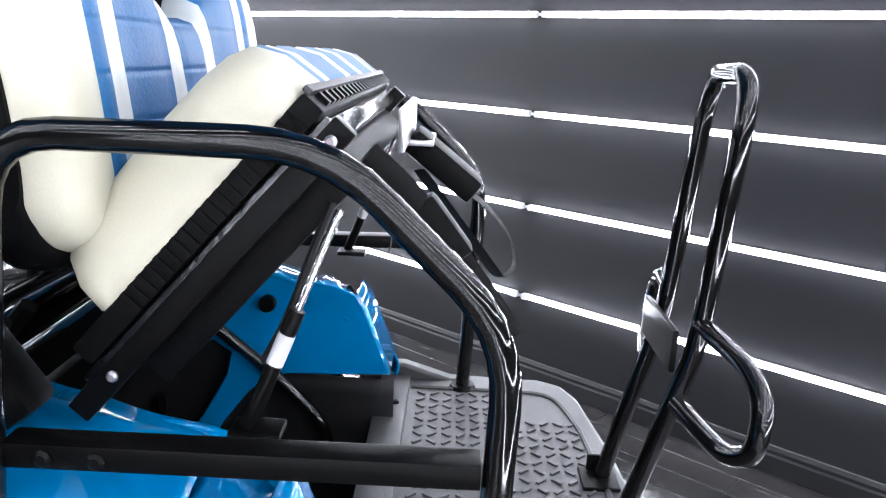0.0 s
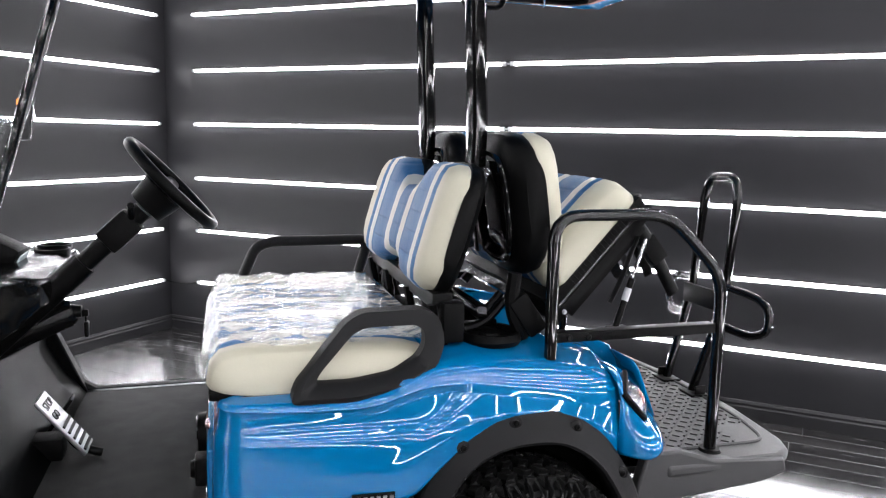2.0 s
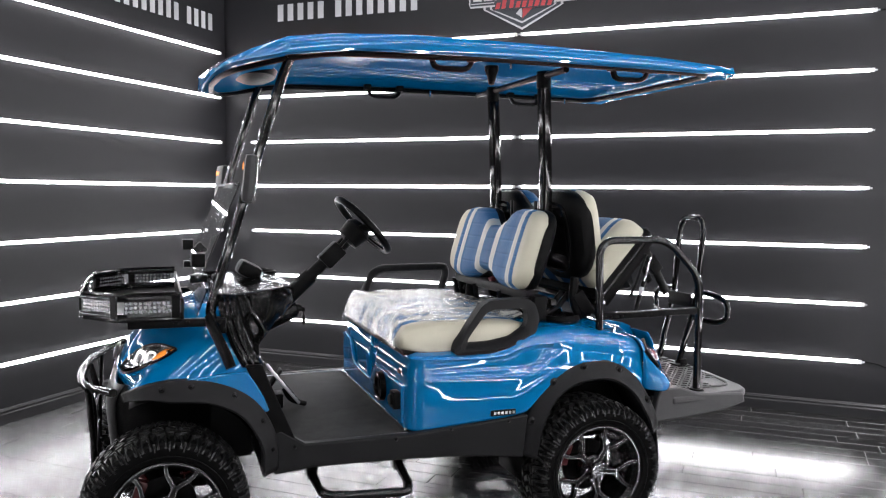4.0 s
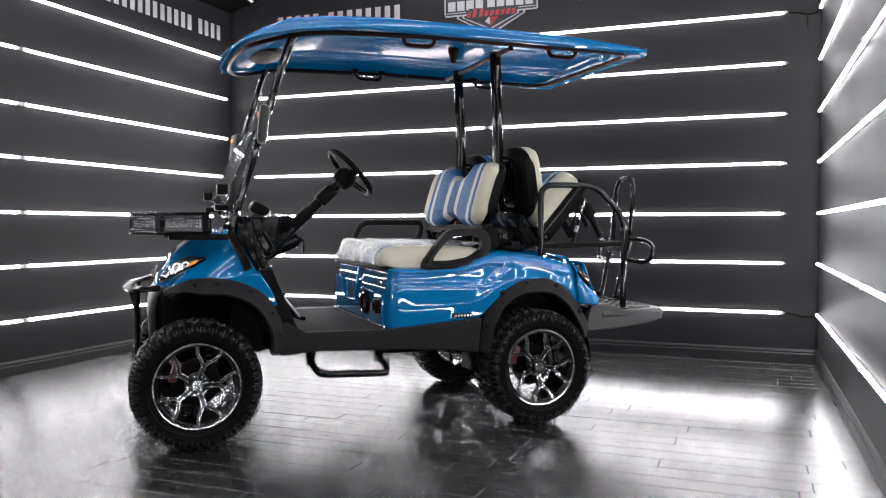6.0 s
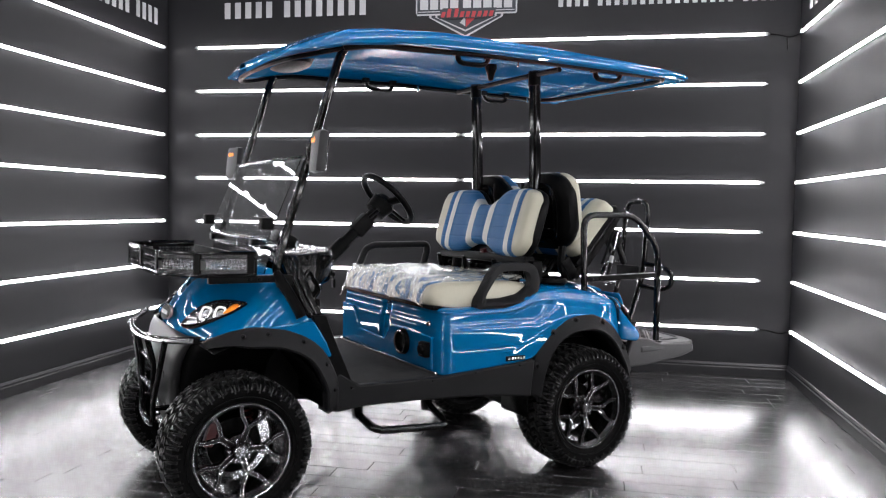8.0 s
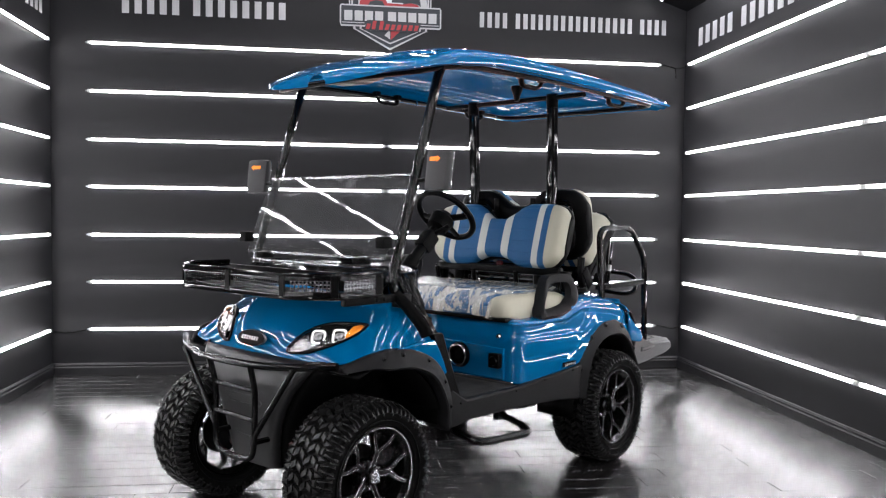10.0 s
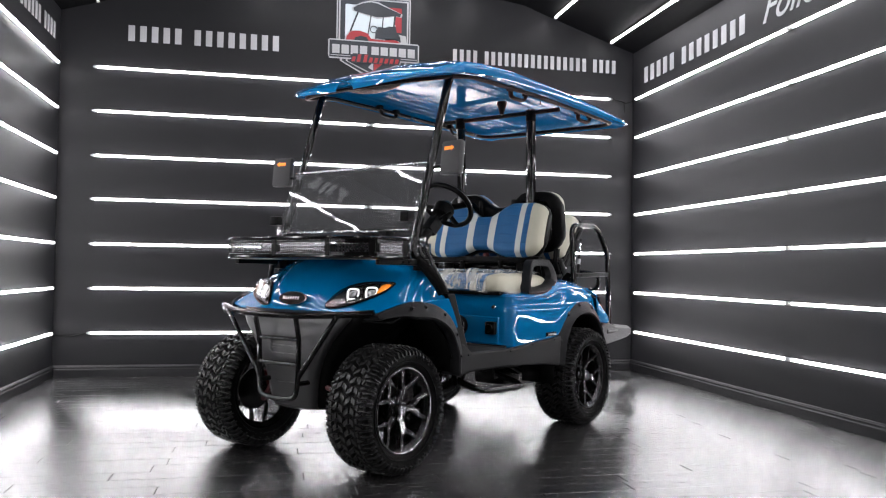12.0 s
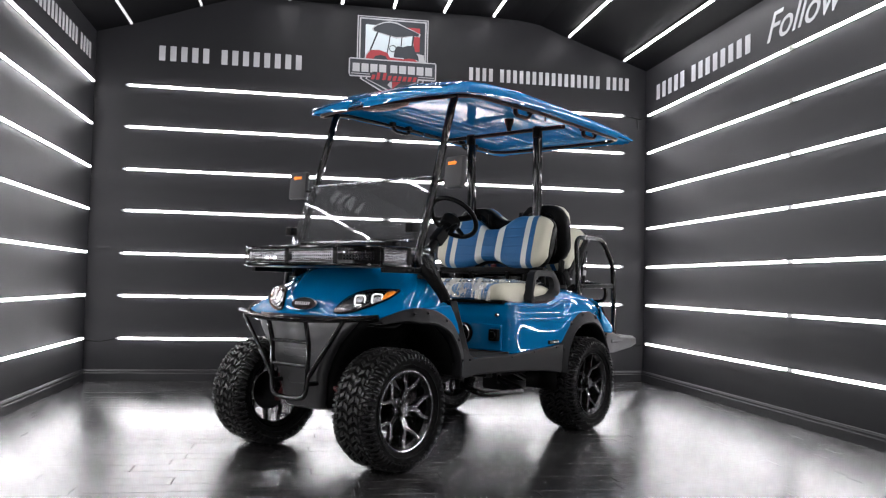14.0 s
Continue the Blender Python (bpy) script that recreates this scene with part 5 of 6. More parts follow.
P("seat_rail", join(block(0.02, 0.24, -0.33, 0.33, 0.915, 0.935, 0.004), block(0.06, 0.09, -0.36, 0.36, 0.95, 0.98, 0.004)), GLOSS, "black cross rails behind the seat")
P("deck_panel", block(0.02, 0.27, -0.33, 0.33, 0.85, 0.868, 0.005), PLASTIC)
for y in (0.30, -0.30):
    for dy in (-0.025, 0.03):
        P("belt_strut", bar([(0.21, y + dy, 0.96), (0.12, y + dy, 0.905), (0.05, y + dy, 0.93), (-0.01, y + dy, 1.0)], 0.012, 0.03, 8), SATIN)

# arm rests with a slot
ARM = [(0.615, 0.805), (0.60, 0.845), (0.47, 0.985), (0.43, 1.005), (0.27, 1.008), (0.235, 0.990), (0.225, 0.93), (0.25, 0.875), (0.33, 0.825), (0.46, 0.805)]
SLOT = [(0.555, 0.845), (0.54, 0.87), (0.455, 0.955), (0.42, 0.968), (0.295, 0.970), (0.275, 0.957), (0.275, 0.925), (0.295, 0.895), (0.36, 0.86), (0.46, 0.845)]


def armrest():
    V, F = [], []
    n = len(ARM)
    o, q = [fillet([(x, 0, z) for x, z in L], 0.02, 3, True) for L in (ARM, SLOT)]
    n = len(o)
    for loop, ys in ((o, (0.475, 0.525)), (q, (0.482, 0.518))):
        for y in ys:
            V += [(p.x, y + 0.40 * (0.9 - p.z), p.z) for p in loop]
    V += [((a.x * 2 + b.x) / 3, 0.530 + 0.40 * (0.9 - a.z), (a.z * 2 + b.z) / 3) for a, b in zip(o, q)]
    for i in range(n):
        j = (i + 1) % n
        F += [(i, j, n + j, n + i), (n + i, n + j, 4 * n + j, 4 * n + i), (4 * n + i, 4 * n + j, 3 * n + j, 3 * n + i), (3 * n + i, 3 * n + j, 2 * n + j, 2 * n + i), (2 * n + i, 2 * n + j, j, i)]
    return V, F


P("arm_rest", armrest(), PLASTIC_GREY, "black moulded hip rest with an open slot", smooth=50)
P("arm_rest", bar([(0.735, -0.545, 0.80), (0.640, -0.545, 1.02), (0.590, -0.545, 1.043), (0.235, -0.545, 1.045), (0.225, -0.545, 1.01), (0.29, -0.545, 0.80)], 0.020, 0.05, 12, flat=1.2), PLASTIC_GREY, "black plain arched hip rest")

# rear-facing backrest
RT = math.radians(8)
rb = lambda u, y, w: (-0.047 - w * math.cos(RT) + u * math.sin(RT), y, 1.055 + u * math.cos(RT) + w * math.sin(RT))
rs = P("rear_seat", shell(0.412, lambda a: dip(a, 0.05, 0.0) + round_off(a, 0.41, 0.12, 0.06), lambda a: dip(a, 0.31, 0.405) - round_off(a, 0.41, 0.12, 0.06), rb, -0.032, 0.066), PLASTIC, "rear-facing bench with its cushion flipped up")
pad("back_cushion", VINYL, rs, 0.407, lambda a: 0.056, lambda a: dip(a, 0.065, 0.020) + round_off(a, 0.41, 0.12, 0.06), lambda a: dip(a, 0.30, 0.40) - round_off(a, 0.41, 0.12, 0.06), lambda u, y, w: rb(u, y, w + 0.056))
for s in (1, -1):
    P("shell_recess", sided(sheet([[rb(u, y, blunt(y, 0.412, -0.032, 0.066) - 0.004) for u in (0.06, 0.15, 0.25, 0.33)] for y in (0.16, 0.22, 0.28, 0.32, 0.345)]), s), GLOSS, parent=rs, solid=0.003)
    P("recess_rim", sided(sweep([Vector(rb(u, y, blunt(y, 0.412, -0.032, 0.066) - 0.005)) for u, y in smoothline(*zip(* ((0.06, 0.16), (0.05, 0.25), (0.06, 0.33), (0.12, 0.355), (0.20, 0.36), (0.28, 0.355), (0.335, 0.33), (0.35, 0.25), (0.33, 0.17), (0.20, 0.145), (0.06, 0.16))), 4)[:-1]], 0.008, 8, closed=True), s), GLOSS, parent=rs)
    P("belt_guide", sided(bar([rb(0.36, 0.12, -0.040), rb(0.30, 0.12, -0.050), rb(0.05, 0.115, -0.048)], 0.016, 0.03, 8, flat=0.3, up=(0, 1, 0)), s), SATIN, parent=rs)
    P("back_stay", sided(bar([(0.0, 0.40, 1.08), (0.01, 0.40, 0.98), (-0.03, 0.40, 0.90)], 0.02, 0.04, 8), s), SATIN)
    P("belt_reel", sided(moved(block(-0.03, 0.03, -0.03, 0.03, -0.055, 0.055, 0.012), pose(0.178, 0.405, 0.955)), s), PLASTIC, "black belt retractor")
    P("belt_reel", sided(moved(block(-0.03, 0.03, -0.03, 0.03, -0.06, 0.06, 0.012), pose(-0.035, 0.395, 0.965, 0, 35, 0)), s), PLASTIC, "black belt retractor")
    dsc = P("strap_spool", sided(moved(revolve([(0.0, 0.012), (0.03, 0.014), (0.036, 0.004), (0.066, 0.004), (0.070, 0.018), (0.082, 0.018), (0.087, 0.0), (0.080, -0.014), (0.0, -0.014)], 28, "z"), Matrix.Translation((0.056, 0.372, 0.900))), s), PLASTIC, "round black belt spool")
    for i in range(4):
        a = math.pi / 4 + math.pi / 2 * i
        P("spool_spoke", sided(rod((0.056 + 0.03 * math.cos(a), 0.372 + 0.03 * math.sin(a), 0.911), (0.056 + 0.072 * math.cos(a), 0.372 + 0.072 * math.sin(a), 0.911), 0.005, 6), s), PLASTIC, parent=dsc)

# flip seat: u along its slope from the low front end, w off its padded face
FA = math.radians(48.5)
fp = lambda u, y, w: (-0.155 - u * math.cos(FA) + w * math.sin(FA), y, 1.045 + u * math.sin(FA) + w * math.cos(FA))
pad("flip_cushion", VINYL, rs, 0.372, lambda a: 0.088, lambda a: -0.035, lambda a: 0.332, fp, puff=0.05, edge=0.08)
tilt = Matrix.Translation(fp(0, 0, 0)) @ Matrix(((-math.cos(FA), 0, math.sin(FA), 0), (0, 1, 0, 0), (math.sin(FA), 0, math.cos(FA), 0), (0, 0, 0, 1)))
P("flip_base", moved(block(-0.07, 0.326, -0.375, 0.375, -0.035, -0.005, 0.006), tilt), PLASTIC, "black underside of the flipped seat", parent=rs)
P("base_plate", moved(block(-0.10, 0.312, -0.360, 0.360, -0.065, -0.035, 0.005), tilt), CARBON, parent=rs)
for i in range(20):
    u = 0.02 + 0.0145 * i
    for s in (1, -1):
        P("base_rib", sided(moved(block(u, u + 0.006, 0.370, 0.3775, -0.033, -0.006), tilt), s), PLASTIC, parent=rs)
for i in range(21):
    y = -0.345 + 0.034 * i
    P("edge_rib", moved(block(0.322, 0.332, y, y + 0.012, -0.030, -0.014), tilt), PLASTIC, parent=rs)
for s in (1, -1):
    P("edge_film", sided(moved(block(-0.06, 0.322, 0.360, 0.3665, -0.062, -0.038, 0.002), tilt), s), CRINKLE, "crinkled shiny black film strip", parent=rs)
P("storage_bin", moved(block(-0.05, 0.288, -0.335, 0.335, -0.112, -0.065, 0.006), tilt), PLASTIC, "black tray under the flip seat", parent=rs)
for s in (1, -1):
    P("hinge_arm", sided(moved(block(-0.13, 0.33, 0.352, 0.372, -0.075, -0.045, 0.003), tilt), s), SATIN, parent=rs)
    for u in (-0.06, 0.308):
        q = tilt @ Vector((u, 0.372, -0.06))
        bolt(rs, (q.x, (q.y + 0.004) * s, q.z), "y", 0.007, STEEL, s)
    a, b = Vector((-0.412, 0.358, 1.160)), Vector((-0.315, 0.385, 0.912))
    strut = P("gas_strut", sided(rod(a, a + (b - a) * 0.5, 0.0048, 10), s), CHROME, "gas strut with a bright rod")
    P("strut_body", sided(rod(a + (b - a) * 0.45, b, 0.0095, 12), s), SATIN, parent=strut)
    P("strut_sleeve", sided(rod(a + (b - a) * 0.56, a + (b - a) * 0.70, 0.0100, 12), s), SIGN_WHITE, "white paper sleeve", parent=strut)
    P("strut_foot", sided(block(-0.355, -0.295, 0.36, 0.40, 0.903, 0.913, 0.004), s), SATIN, parent=strut)


def strap(pts, wide=0.024, thick=0.0015, up=(0, 1, 0)):
    return sweep(fillet(pts, 0.06, 6), wide, 8, flat=thick / wide, up=up)


P("seat_belt", strap([(-0.465, -0.08, 1.18), (-0.53, -0.10, 1.115), (-0.59, -0.11, 1.085), (-0.642, -0.12, 1.02), (-0.652, -0.12, 0.965), (-0.625, -0.11, 0.945), (-0.585, -0.10, 1.0), (-0.53, -0.09, 1.07), (-0.475, -0.08, 1.14)]), WEB, "black seat belt hanging in a loop", parent=rs)
P("seat_belt", strap([(-0.45, -0.20, 1.20), (-0.43, -0.20, 1.05), (-0.42, -0.21, 0.96)], 0.011), WEB, "black hanging seat belt end", parent=rs)
P("belt_box", moved(block(-0.022, 0.022, -0.045, 0.045, -0.075, 0.065, 0.01), pose(-0.512, -0.08, 1.155, 0, 52, 0)), PLASTIC, "black belt buckle box", parent=rs)
P("belt_box", moved(block(-0.029, 0.029, -0.018, 0.018, -0.045, 0.045, 0.008), pose(-0.513, 0.235, 1.110, 0, 38, 0)), PLASTIC, "black belt buckle box", parent=rs)
P("seat_belt", strap([(-0.425, 0.26, 1.205), (-0.47, 0.25, 1.165), (-0.54, 0.23, 1.075), (-0.585, 0.215, 1.012), (-0.618, 0.206, 0.965)], 0.022, 0.009, (0.78, 0, -0.62)), SATIN, "black buckle sleeve with a rounded end", parent=rs)
P("seat_belt", strap([(-0.43, 0.20, 1.19), (-0.50, 0.19, 1.09), (-0.545, 0.18, 1.02)], 0.016, 0.003, (0.82, 0, -0.57)), SATIN, "black seat belt tongue", parent=rs)
P("seat_belt", strap([(-0.40, 0.335, 1.165), (-0.375, 0.335, 1.10), (-0.352, 0.335, 1.03), (-0.322, 0.335, 0.972)], 0.011, 0.005), WEB, "black hanging seat belt end", parent=rs)
P("belt_bracket", join(block(-0.462, -0.452, -0.20, 0.10, 1.19, 1.252, 0.003), block(-0.50, -0.455, -0.16, -0.02, 1.186, 1.194, 0.002)), STEEL, "bare metal belt bracket", parent=rs)
P("edge_strip", moved(block(0.325, 0.333, -0.372, 0.372, -0.012, -0.002, 0.002), tilt), HOUSING, "grey edge strip of the flipped seat", parent=rs)

# clear wrap over the front cushion
random.seed(4)
rows = []
for i in range(46):
    row = []
    x = 0.245 + 0.575 * i / 45
    for j in range(64):
        y = -0.505 + (0.955 - 0.06 * max(0.0, math.sin(9 * i / 45))) * j / 63
        edge = max(0.0, (x - 0.765) / 0.05)
        z = 0.937 + 0.008 * noise.noise(Vector((x * 14, y * 9, 1.0))) + 0.007 * noise.noise(Vector((x * 40, y * 22, 3.0)))
        z += 0.012 * (x - 0.3) - 0.10 * edge ** 1.5 - 0.06 * max(0, (-y - 0.45) / 0.05) - 0.004 * (j > 58) * (j - 58)
        row.append((min(x, 0.816) + 0.01 * noise.noise(Vector((y * 18, z * 18, 5))), y + 0.006 * noise.noise(Vector((x * 20, y * 20, 9))), z))
    rows.append(row)
wrap = new("seat_wrap", mesh_of("seat_wrap", *widened(sheet(rows)), [WRAP], smooth=60))
wrap.matrix_basis = CART.matrix_basis
wrap.visible_shadow = False
tagged(wrap, "crumpled clear plastic wrap lying on the front seat cushion", "plastic wrap")

# ---- rear platform, rails and grab frame ----
PLAT = [(-0.40, 0.55), (-0.765, 0.535), (-0.82, 0.505), (-0.85, 0.44), (-0.885, 0.20), (-0.895, 0.0), (-0.885, -0.20), (-0.85, -0.44), (-0.82, -0.505), (-0.765, -0.535), (-0.40, -0.55)]
pl = P("rear_platform", prism(PLAT, 0.525, 0.562, "xy"), PLATE, "grey moulded rear foot platform with raised tread", bevel=0.012)
for s in (1, -1):
    P("platform_skirt", sided(prism([(-0.30, 0.455), (-0.34, 0.60), (-0.44, 0.60), (-0.55, 0.565), (-0.775, 0.553), (-0.785, 0.51), (-0.70, 0.485), (-0.45, 0.46)], 0.505, 0.543), s), PLATE, parent=pl, bevel=0.008)
P("platform_rim", bar([(-0.46, 0.46, 0.563), (-0.79, 0.45, 0.563), (-0.83, 0.30, 0.563), (-0.85, 0.0, 0.563), (-0.83, -0.30, 0.563), (-0.79, -0.45, 0.563), (-0.46, -0.46, 0.563)], 0.006, 0.06, 6), PLATE, parent=pl)
P("platform_step", block(-0.455, -0.385, -0.53, 0.53, 0.556, 0.572, 0.006), PLATE, parent=pl)
for y in (-0.36, -0.12, 0.12, 0.36):
    bolt(pl, (-0.43, y, 0.572), "z", 0.009, PLASTIC)
V, F = [], []
for i in range(12):
    for j in range(29):
        x, y = -0.485 - 0.030 * i, -0.43 + 0.0307 * j
        if x < -0.82 + 0.1 * (abs(y) > 0.33):
            continue
        a = 0.7 if (i + j) % 2 else -0.7
        v, f = block(-0.0110, 0.0110, -0.0034, 0.0034, 0.0, 0.0045, 0.0016)
        q = pose(x, y, 0.5615, 0, 0, math.degrees(a))
        f = [tuple(k2 + len(V) for k2 in t) for t in f]
        V += [tuple(q @ Vector(c)) for c in v]
        F += f
tread = cart_part("tread_pattern", (V, F), PLATE, pl, smooth=0)
tread["kind"] = "stuff"
for s in (1, -1):
    rl = P("hand_rail", sided(bar([(-0.074, 0.480, 0.860), (-0.085, 0.452, 1.240), (-0.415, 0.462, 1.243), (-0.597, 0.456, 1.066), (-0.580, 0.474, 0.562)], 0.0165, 0.075, 12), s), GLOSS, "gloss black tubular side rail")
    P("rail_bar", sided(moved(block(0.0, 0.49, -0.018, 0.018, -0.014, 0.014, 0.004), pose(-0.085, 0.455, 0.913, 0, 0, 0) @ Matrix.Rotation(math.pi, 4, "Z") @ Matrix.Rotation(-0.015, 4, "Y")), s), SATIN, "black square rail bar", parent=rl)
    for x in (-0.13, -0.185):
        bolt(rl, (x, 0.472 * s, 0.913), "y", 0.010, SATIN, s)
    P("rail_flange", sided(moved(revolve([(0.0, 0.008), (0.028, 0.008), (0.032, 0.0)], 16, "z"), Matrix.Translation((-0.580, 0.474, 0.562))), s), SATIN, parent=rl)
    P("well_brace", sided(bar([(-0.04, 0.292, 0.775), (-0.194, 0.292, 0.647), (-0.284, 0.292, 0.553), (-0.30, 0.292, 0.465)], 0.013, 0.06, 10), s), GLOSS, "bent black brace tube")
GY = -0.026
gf = P("grab_frame", bar([(-0.840, GY - 0.09, 0.562), (-0.922, GY - 0.088, 0.90), (-0.952, GY - 0.085, 1.26), (-0.957, GY - 0.06, 1.321), (-0.957, GY + 0.06, 1.321), (-0.952, GY + 0.085, 1.26), (-0.922, GY + 0.088, 0.90), (-0.838, GY + 0.06, 0.562)], 0.0155, 0.05, 12), GLOSS, "tall gloss black grab frame")
for s in (1, -1):
    loop = bar([(-0.925, 0.09, 0.945), (-0.95, 0.215, 0.930), (-0.955, 0.265, 0.90), (-0.95, 0.265, 0.825), (-0.932, 0.215, 0.798), (-0.90, 0.093, 0.812)], 0.0145, 0.05, 10)
    P("side_loop", moved(sided(loop, s), Matrix.Translation((0, GY, 0))), GLOSS, parent=gf)
    foot = join(block(-0.87, -0.80, 0.045, 0.115, 0.560, 0.570, 0.003), block(-0.855, -0.815, 0.105, 0.111, 0.565, 0.60, 0.002))
    P("frame_foot", moved(sided(foot, s), Matrix.Translation((0, GY, 0))), SATIN, parent=gf)
P("frame_gusset", block(-0.895, -0.885, GY - 0.085, GY + 0.085, 0.86, 0.93, 0.003), SATIN, parent=gf)


# ---- wheels and running gear ----
def tyre_mesh():
    prof = [(0.196, 0.100), (0.205, 0.112), (0.235, 0.122), (0.262, 0.121), (0.273, 0.112), (0.277, 0.092), (0.278, 0.0)]
    prof = prof + [(r, -t) for r, t in reversed(prof[:-1])]
    vf, carcass = [], [revolve(prof, 60, "y")]
    knots = (0.0, 0.092, 0.113, 0.128, 0.156), (0.278, 0.2775, 0.272, 0.260, 0.232), (0.0, 0.092, 0.112, 0.1205, 0.122)

    def at(q, h):
        """Radius and width at a length q round the tyre's section, lifted by h."""
        r0, y0, r1, y1 = lerp(q - 0.004, knots[0], knots[1]), lerp(q - 0.004, knots[0], knots[2]), lerp(q + 0.004, knots[0], knots[1]), lerp(q + 0.004, knots[0], knots[2])
        n = math.hypot(r1 - r0, y1 - y0)
        return (r0 + r1) / 2 + h * (y1 - y0) / n, (y0 + y1) / 2 - h * (r1 - r0) / n

    def lug(ang, side, poly, h=0.017):
        """A rubber block: poly of (length round the tyre, length round its section)."""
        m = len(poly)
        cu, cq = sum(p[0] for p in poly) / m, sum(p[1] for p in poly) / m
        pts = []
        for k, lift in ((1.0, -0.003), (0.84, h)):
            for u, q in poly:
                r, y = at(cq + (q - cq) * k, lift)
                t = ang + (cu + (u - cu) * k) / 0.278
                pts.append((r * math.cos(t), y * side, r * math.sin(t)))
        return pts, [tuple(range(m, 2 * m))] + [(a, (a + 1) % m, m + (a + 1) % m, m + a) for a in range(m)]

    for i in range(40):
        a = 2 * math.pi * i / 40
        for s in (1, -1):
            u = 0.014 if s < 0 else 0.0
            vf.append(lug(a, s, [(u, 0.002), (u + 0.025, 0.002), (u + 0.044, 0.032), (u + 0.019, 0.032)]))
            vf.append(lug(a, s, [(u + 0.021, 0.037), (u + 0.047, 0.037), (u + 0.030, 0.064), (u + 0.004, 0.064)]))
    for i in range(32):
        a = 2 * math.pi * i / 32
        for s in (1, -1):
            vf.append(lug(a, s, [(-0.011, 0.069), (0.011, 0.069), (0.013, 0.083), (-0.013, 0.083)]))
            for e in (1, -1):
                leg = [(e * 0.0035, 0.084), (e * 0.0130, 0.084), (e * 0.0225, 0.120), (e * 0.0205, 0.138), (e * 0.0080, 0.138), (e * 0.0115, 0.118)]
                vf.append(lug(a, s, leg, 0.013))
            vf.append(lug(a, s, [(0.0165, 0.070), (0.0380, 0.070), (0.0273, 0.102)], 0.015))
            vf.append(lug(a, s, [(0.0243, 0.112), (0.0303, 0.112), (0.0303, 0.148), (0.0243, 0.148)], 0.006))
    for s in (1, -1):
        carcass.append(sweep([(0.222 * math.cos(a), 0.1205 * s, 0.222 * math.sin(a)) for a in np.linspace(0, 2 * math.pi, 49)[:-1]], 0.003, 6, closed=True))
    return join(*carcass), join(*vf)


def spoke_mesh(machined):
    """A forked spoke in the xz plane, pointing along x; its face looks to +y. machined: the bright strips along its edges."""
    out = []

    def leg(pts, w0, w1, dy0, dy1, low, high, shift=0.0, width=1.0):
        V, F = [], []
        n = len(pts)
        for i, (x, z) in enumerate(pts):
            t = i / (n - 1)
            w = w0 + (w1 - w0) * t
            a, b = pts[max(0, i - 1)], pts[min(n - 1, i + 1)]
            d = Vector((b[0] - a[0], 0, b[1] - a[1])).normalized()
            nx, nz = -d.z, d.x
            dy = dy0 + (dy1 - dy0) * t
            for sx, y in ((shift - width, low), (shift - width, high), (shift + width, high), (shift + width, low)):
                V.append((x + nx * w * sx, y + dy, z + nz * w * sx))
        for i in range(n - 1):
            for q in range(4):
                F.append((i * 4 + q, i * 4 + (q + 1) % 4, i * 4 + 4 + (q + 1) % 4, i * 4 + 4 + q))
        F += [(0, 1, 2, 3), tuple(range((n - 1) * 4, n * 4))]
        return V, F

    stem = [(0.035, 0.0), (0.07, 0.0), (0.100, 0.0)]
    forks = [[(0.096, 0.005 * s), (0.112, 0.017 * s), (0.134, 0.038 * s), (0.158, 0.051 * s), (0.183, 0.057 * s)] for s in (1, -1)]
    if machined:
        for e in (1, -1):
            out.append(leg(stem, 0.0125, 0.0115, 0.0, 0.012, 0.066, 0.0675, 0.80 * e, 0.20))
            for f in forks:
                out.append(leg(f, 0.0075, 0.0062, 0.010, 0.030, 0.066, 0.0675, 0.79 * e, 0.21))
    else:
        out.append(leg(stem, 0.0125, 0.0115, 0.0, 0.012, 0.042, 0.066))
        for f in forks:
            out.append(leg(f, 0.0075, 0.0062, 0.010, 0.030, 0.042, 0.066))
    return join(*out)


CARCASS, LUGS = tyre_mesh()
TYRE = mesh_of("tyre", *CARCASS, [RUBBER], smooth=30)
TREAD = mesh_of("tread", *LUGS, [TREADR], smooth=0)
BARREL = mesh_of("rim_barrel", *revolve([(0.197, 0.100), (0.197, 0.106), (0.192, 0.107), (0.186, 0.098), (0.172, 0.085), (0.165, 0.0), (0.168, -0.08), (0.192, -0.105), (0.197, -0.100)], 48, "y"), [RIM_BLACK])
LIP = mesh_of("bright_lip", *revolve([(0.1945, 0.1072), (0.1935, 0.1095), (0.189, 0.1085), (0.1885, 0.104)], 60, "y"), [ALLOY])
SPOKE = mesh_of("spoke", *spoke_mesh(False), [RIM_BLACK], smooth=0)
FACE = mesh_of("machined_face", *spoke_mesh(True), [ALLOY], smooth=0)
HUB = mesh_of("hub", *revolve([(0.0, 0.058), (0.05, 0.064), (0.058, 0.058), (0.06, 0.02), (0.0, 0.02)], 30, "y"), [RIM_BLACK])
CAP = mesh_of("hub_cap", *revolve([(0.0, 0.094), (0.026, 0.094), (0.030, 0.091), (0.032, 0.078), (0.034, 0.058)], 28, "y"), [RIM_BLACK])
CAPTOP = mesh_of("cap_disc", *revolve([(0.0, 0.0960), (0.024, 0.0955), (0.0255, 0.094)], 24, "y"), [ALLOY])
NUT = mesh_of("wheel_nut", *revolve([(0.0, 0.078), (0.006, 0.078), (0.008, 0.072), (0.008, 0.060)], 8, "y"), [CHROME])
DISC = mesh_of("brake_disc", *revolve([(0.0, 0.0), (0.03, 0.004), (0.11, 0.0), (0.11, -0.008), (0.0, -0.008)], 36, "y"), [SATIN])
CAL = mesh_of("brake_caliper", *moved(block(-0.022, 0.022, -0.05, -0.008, -0.05, 0.05, 0.01), Matrix.Translation((0.10, 0, 0.02))), [RED])


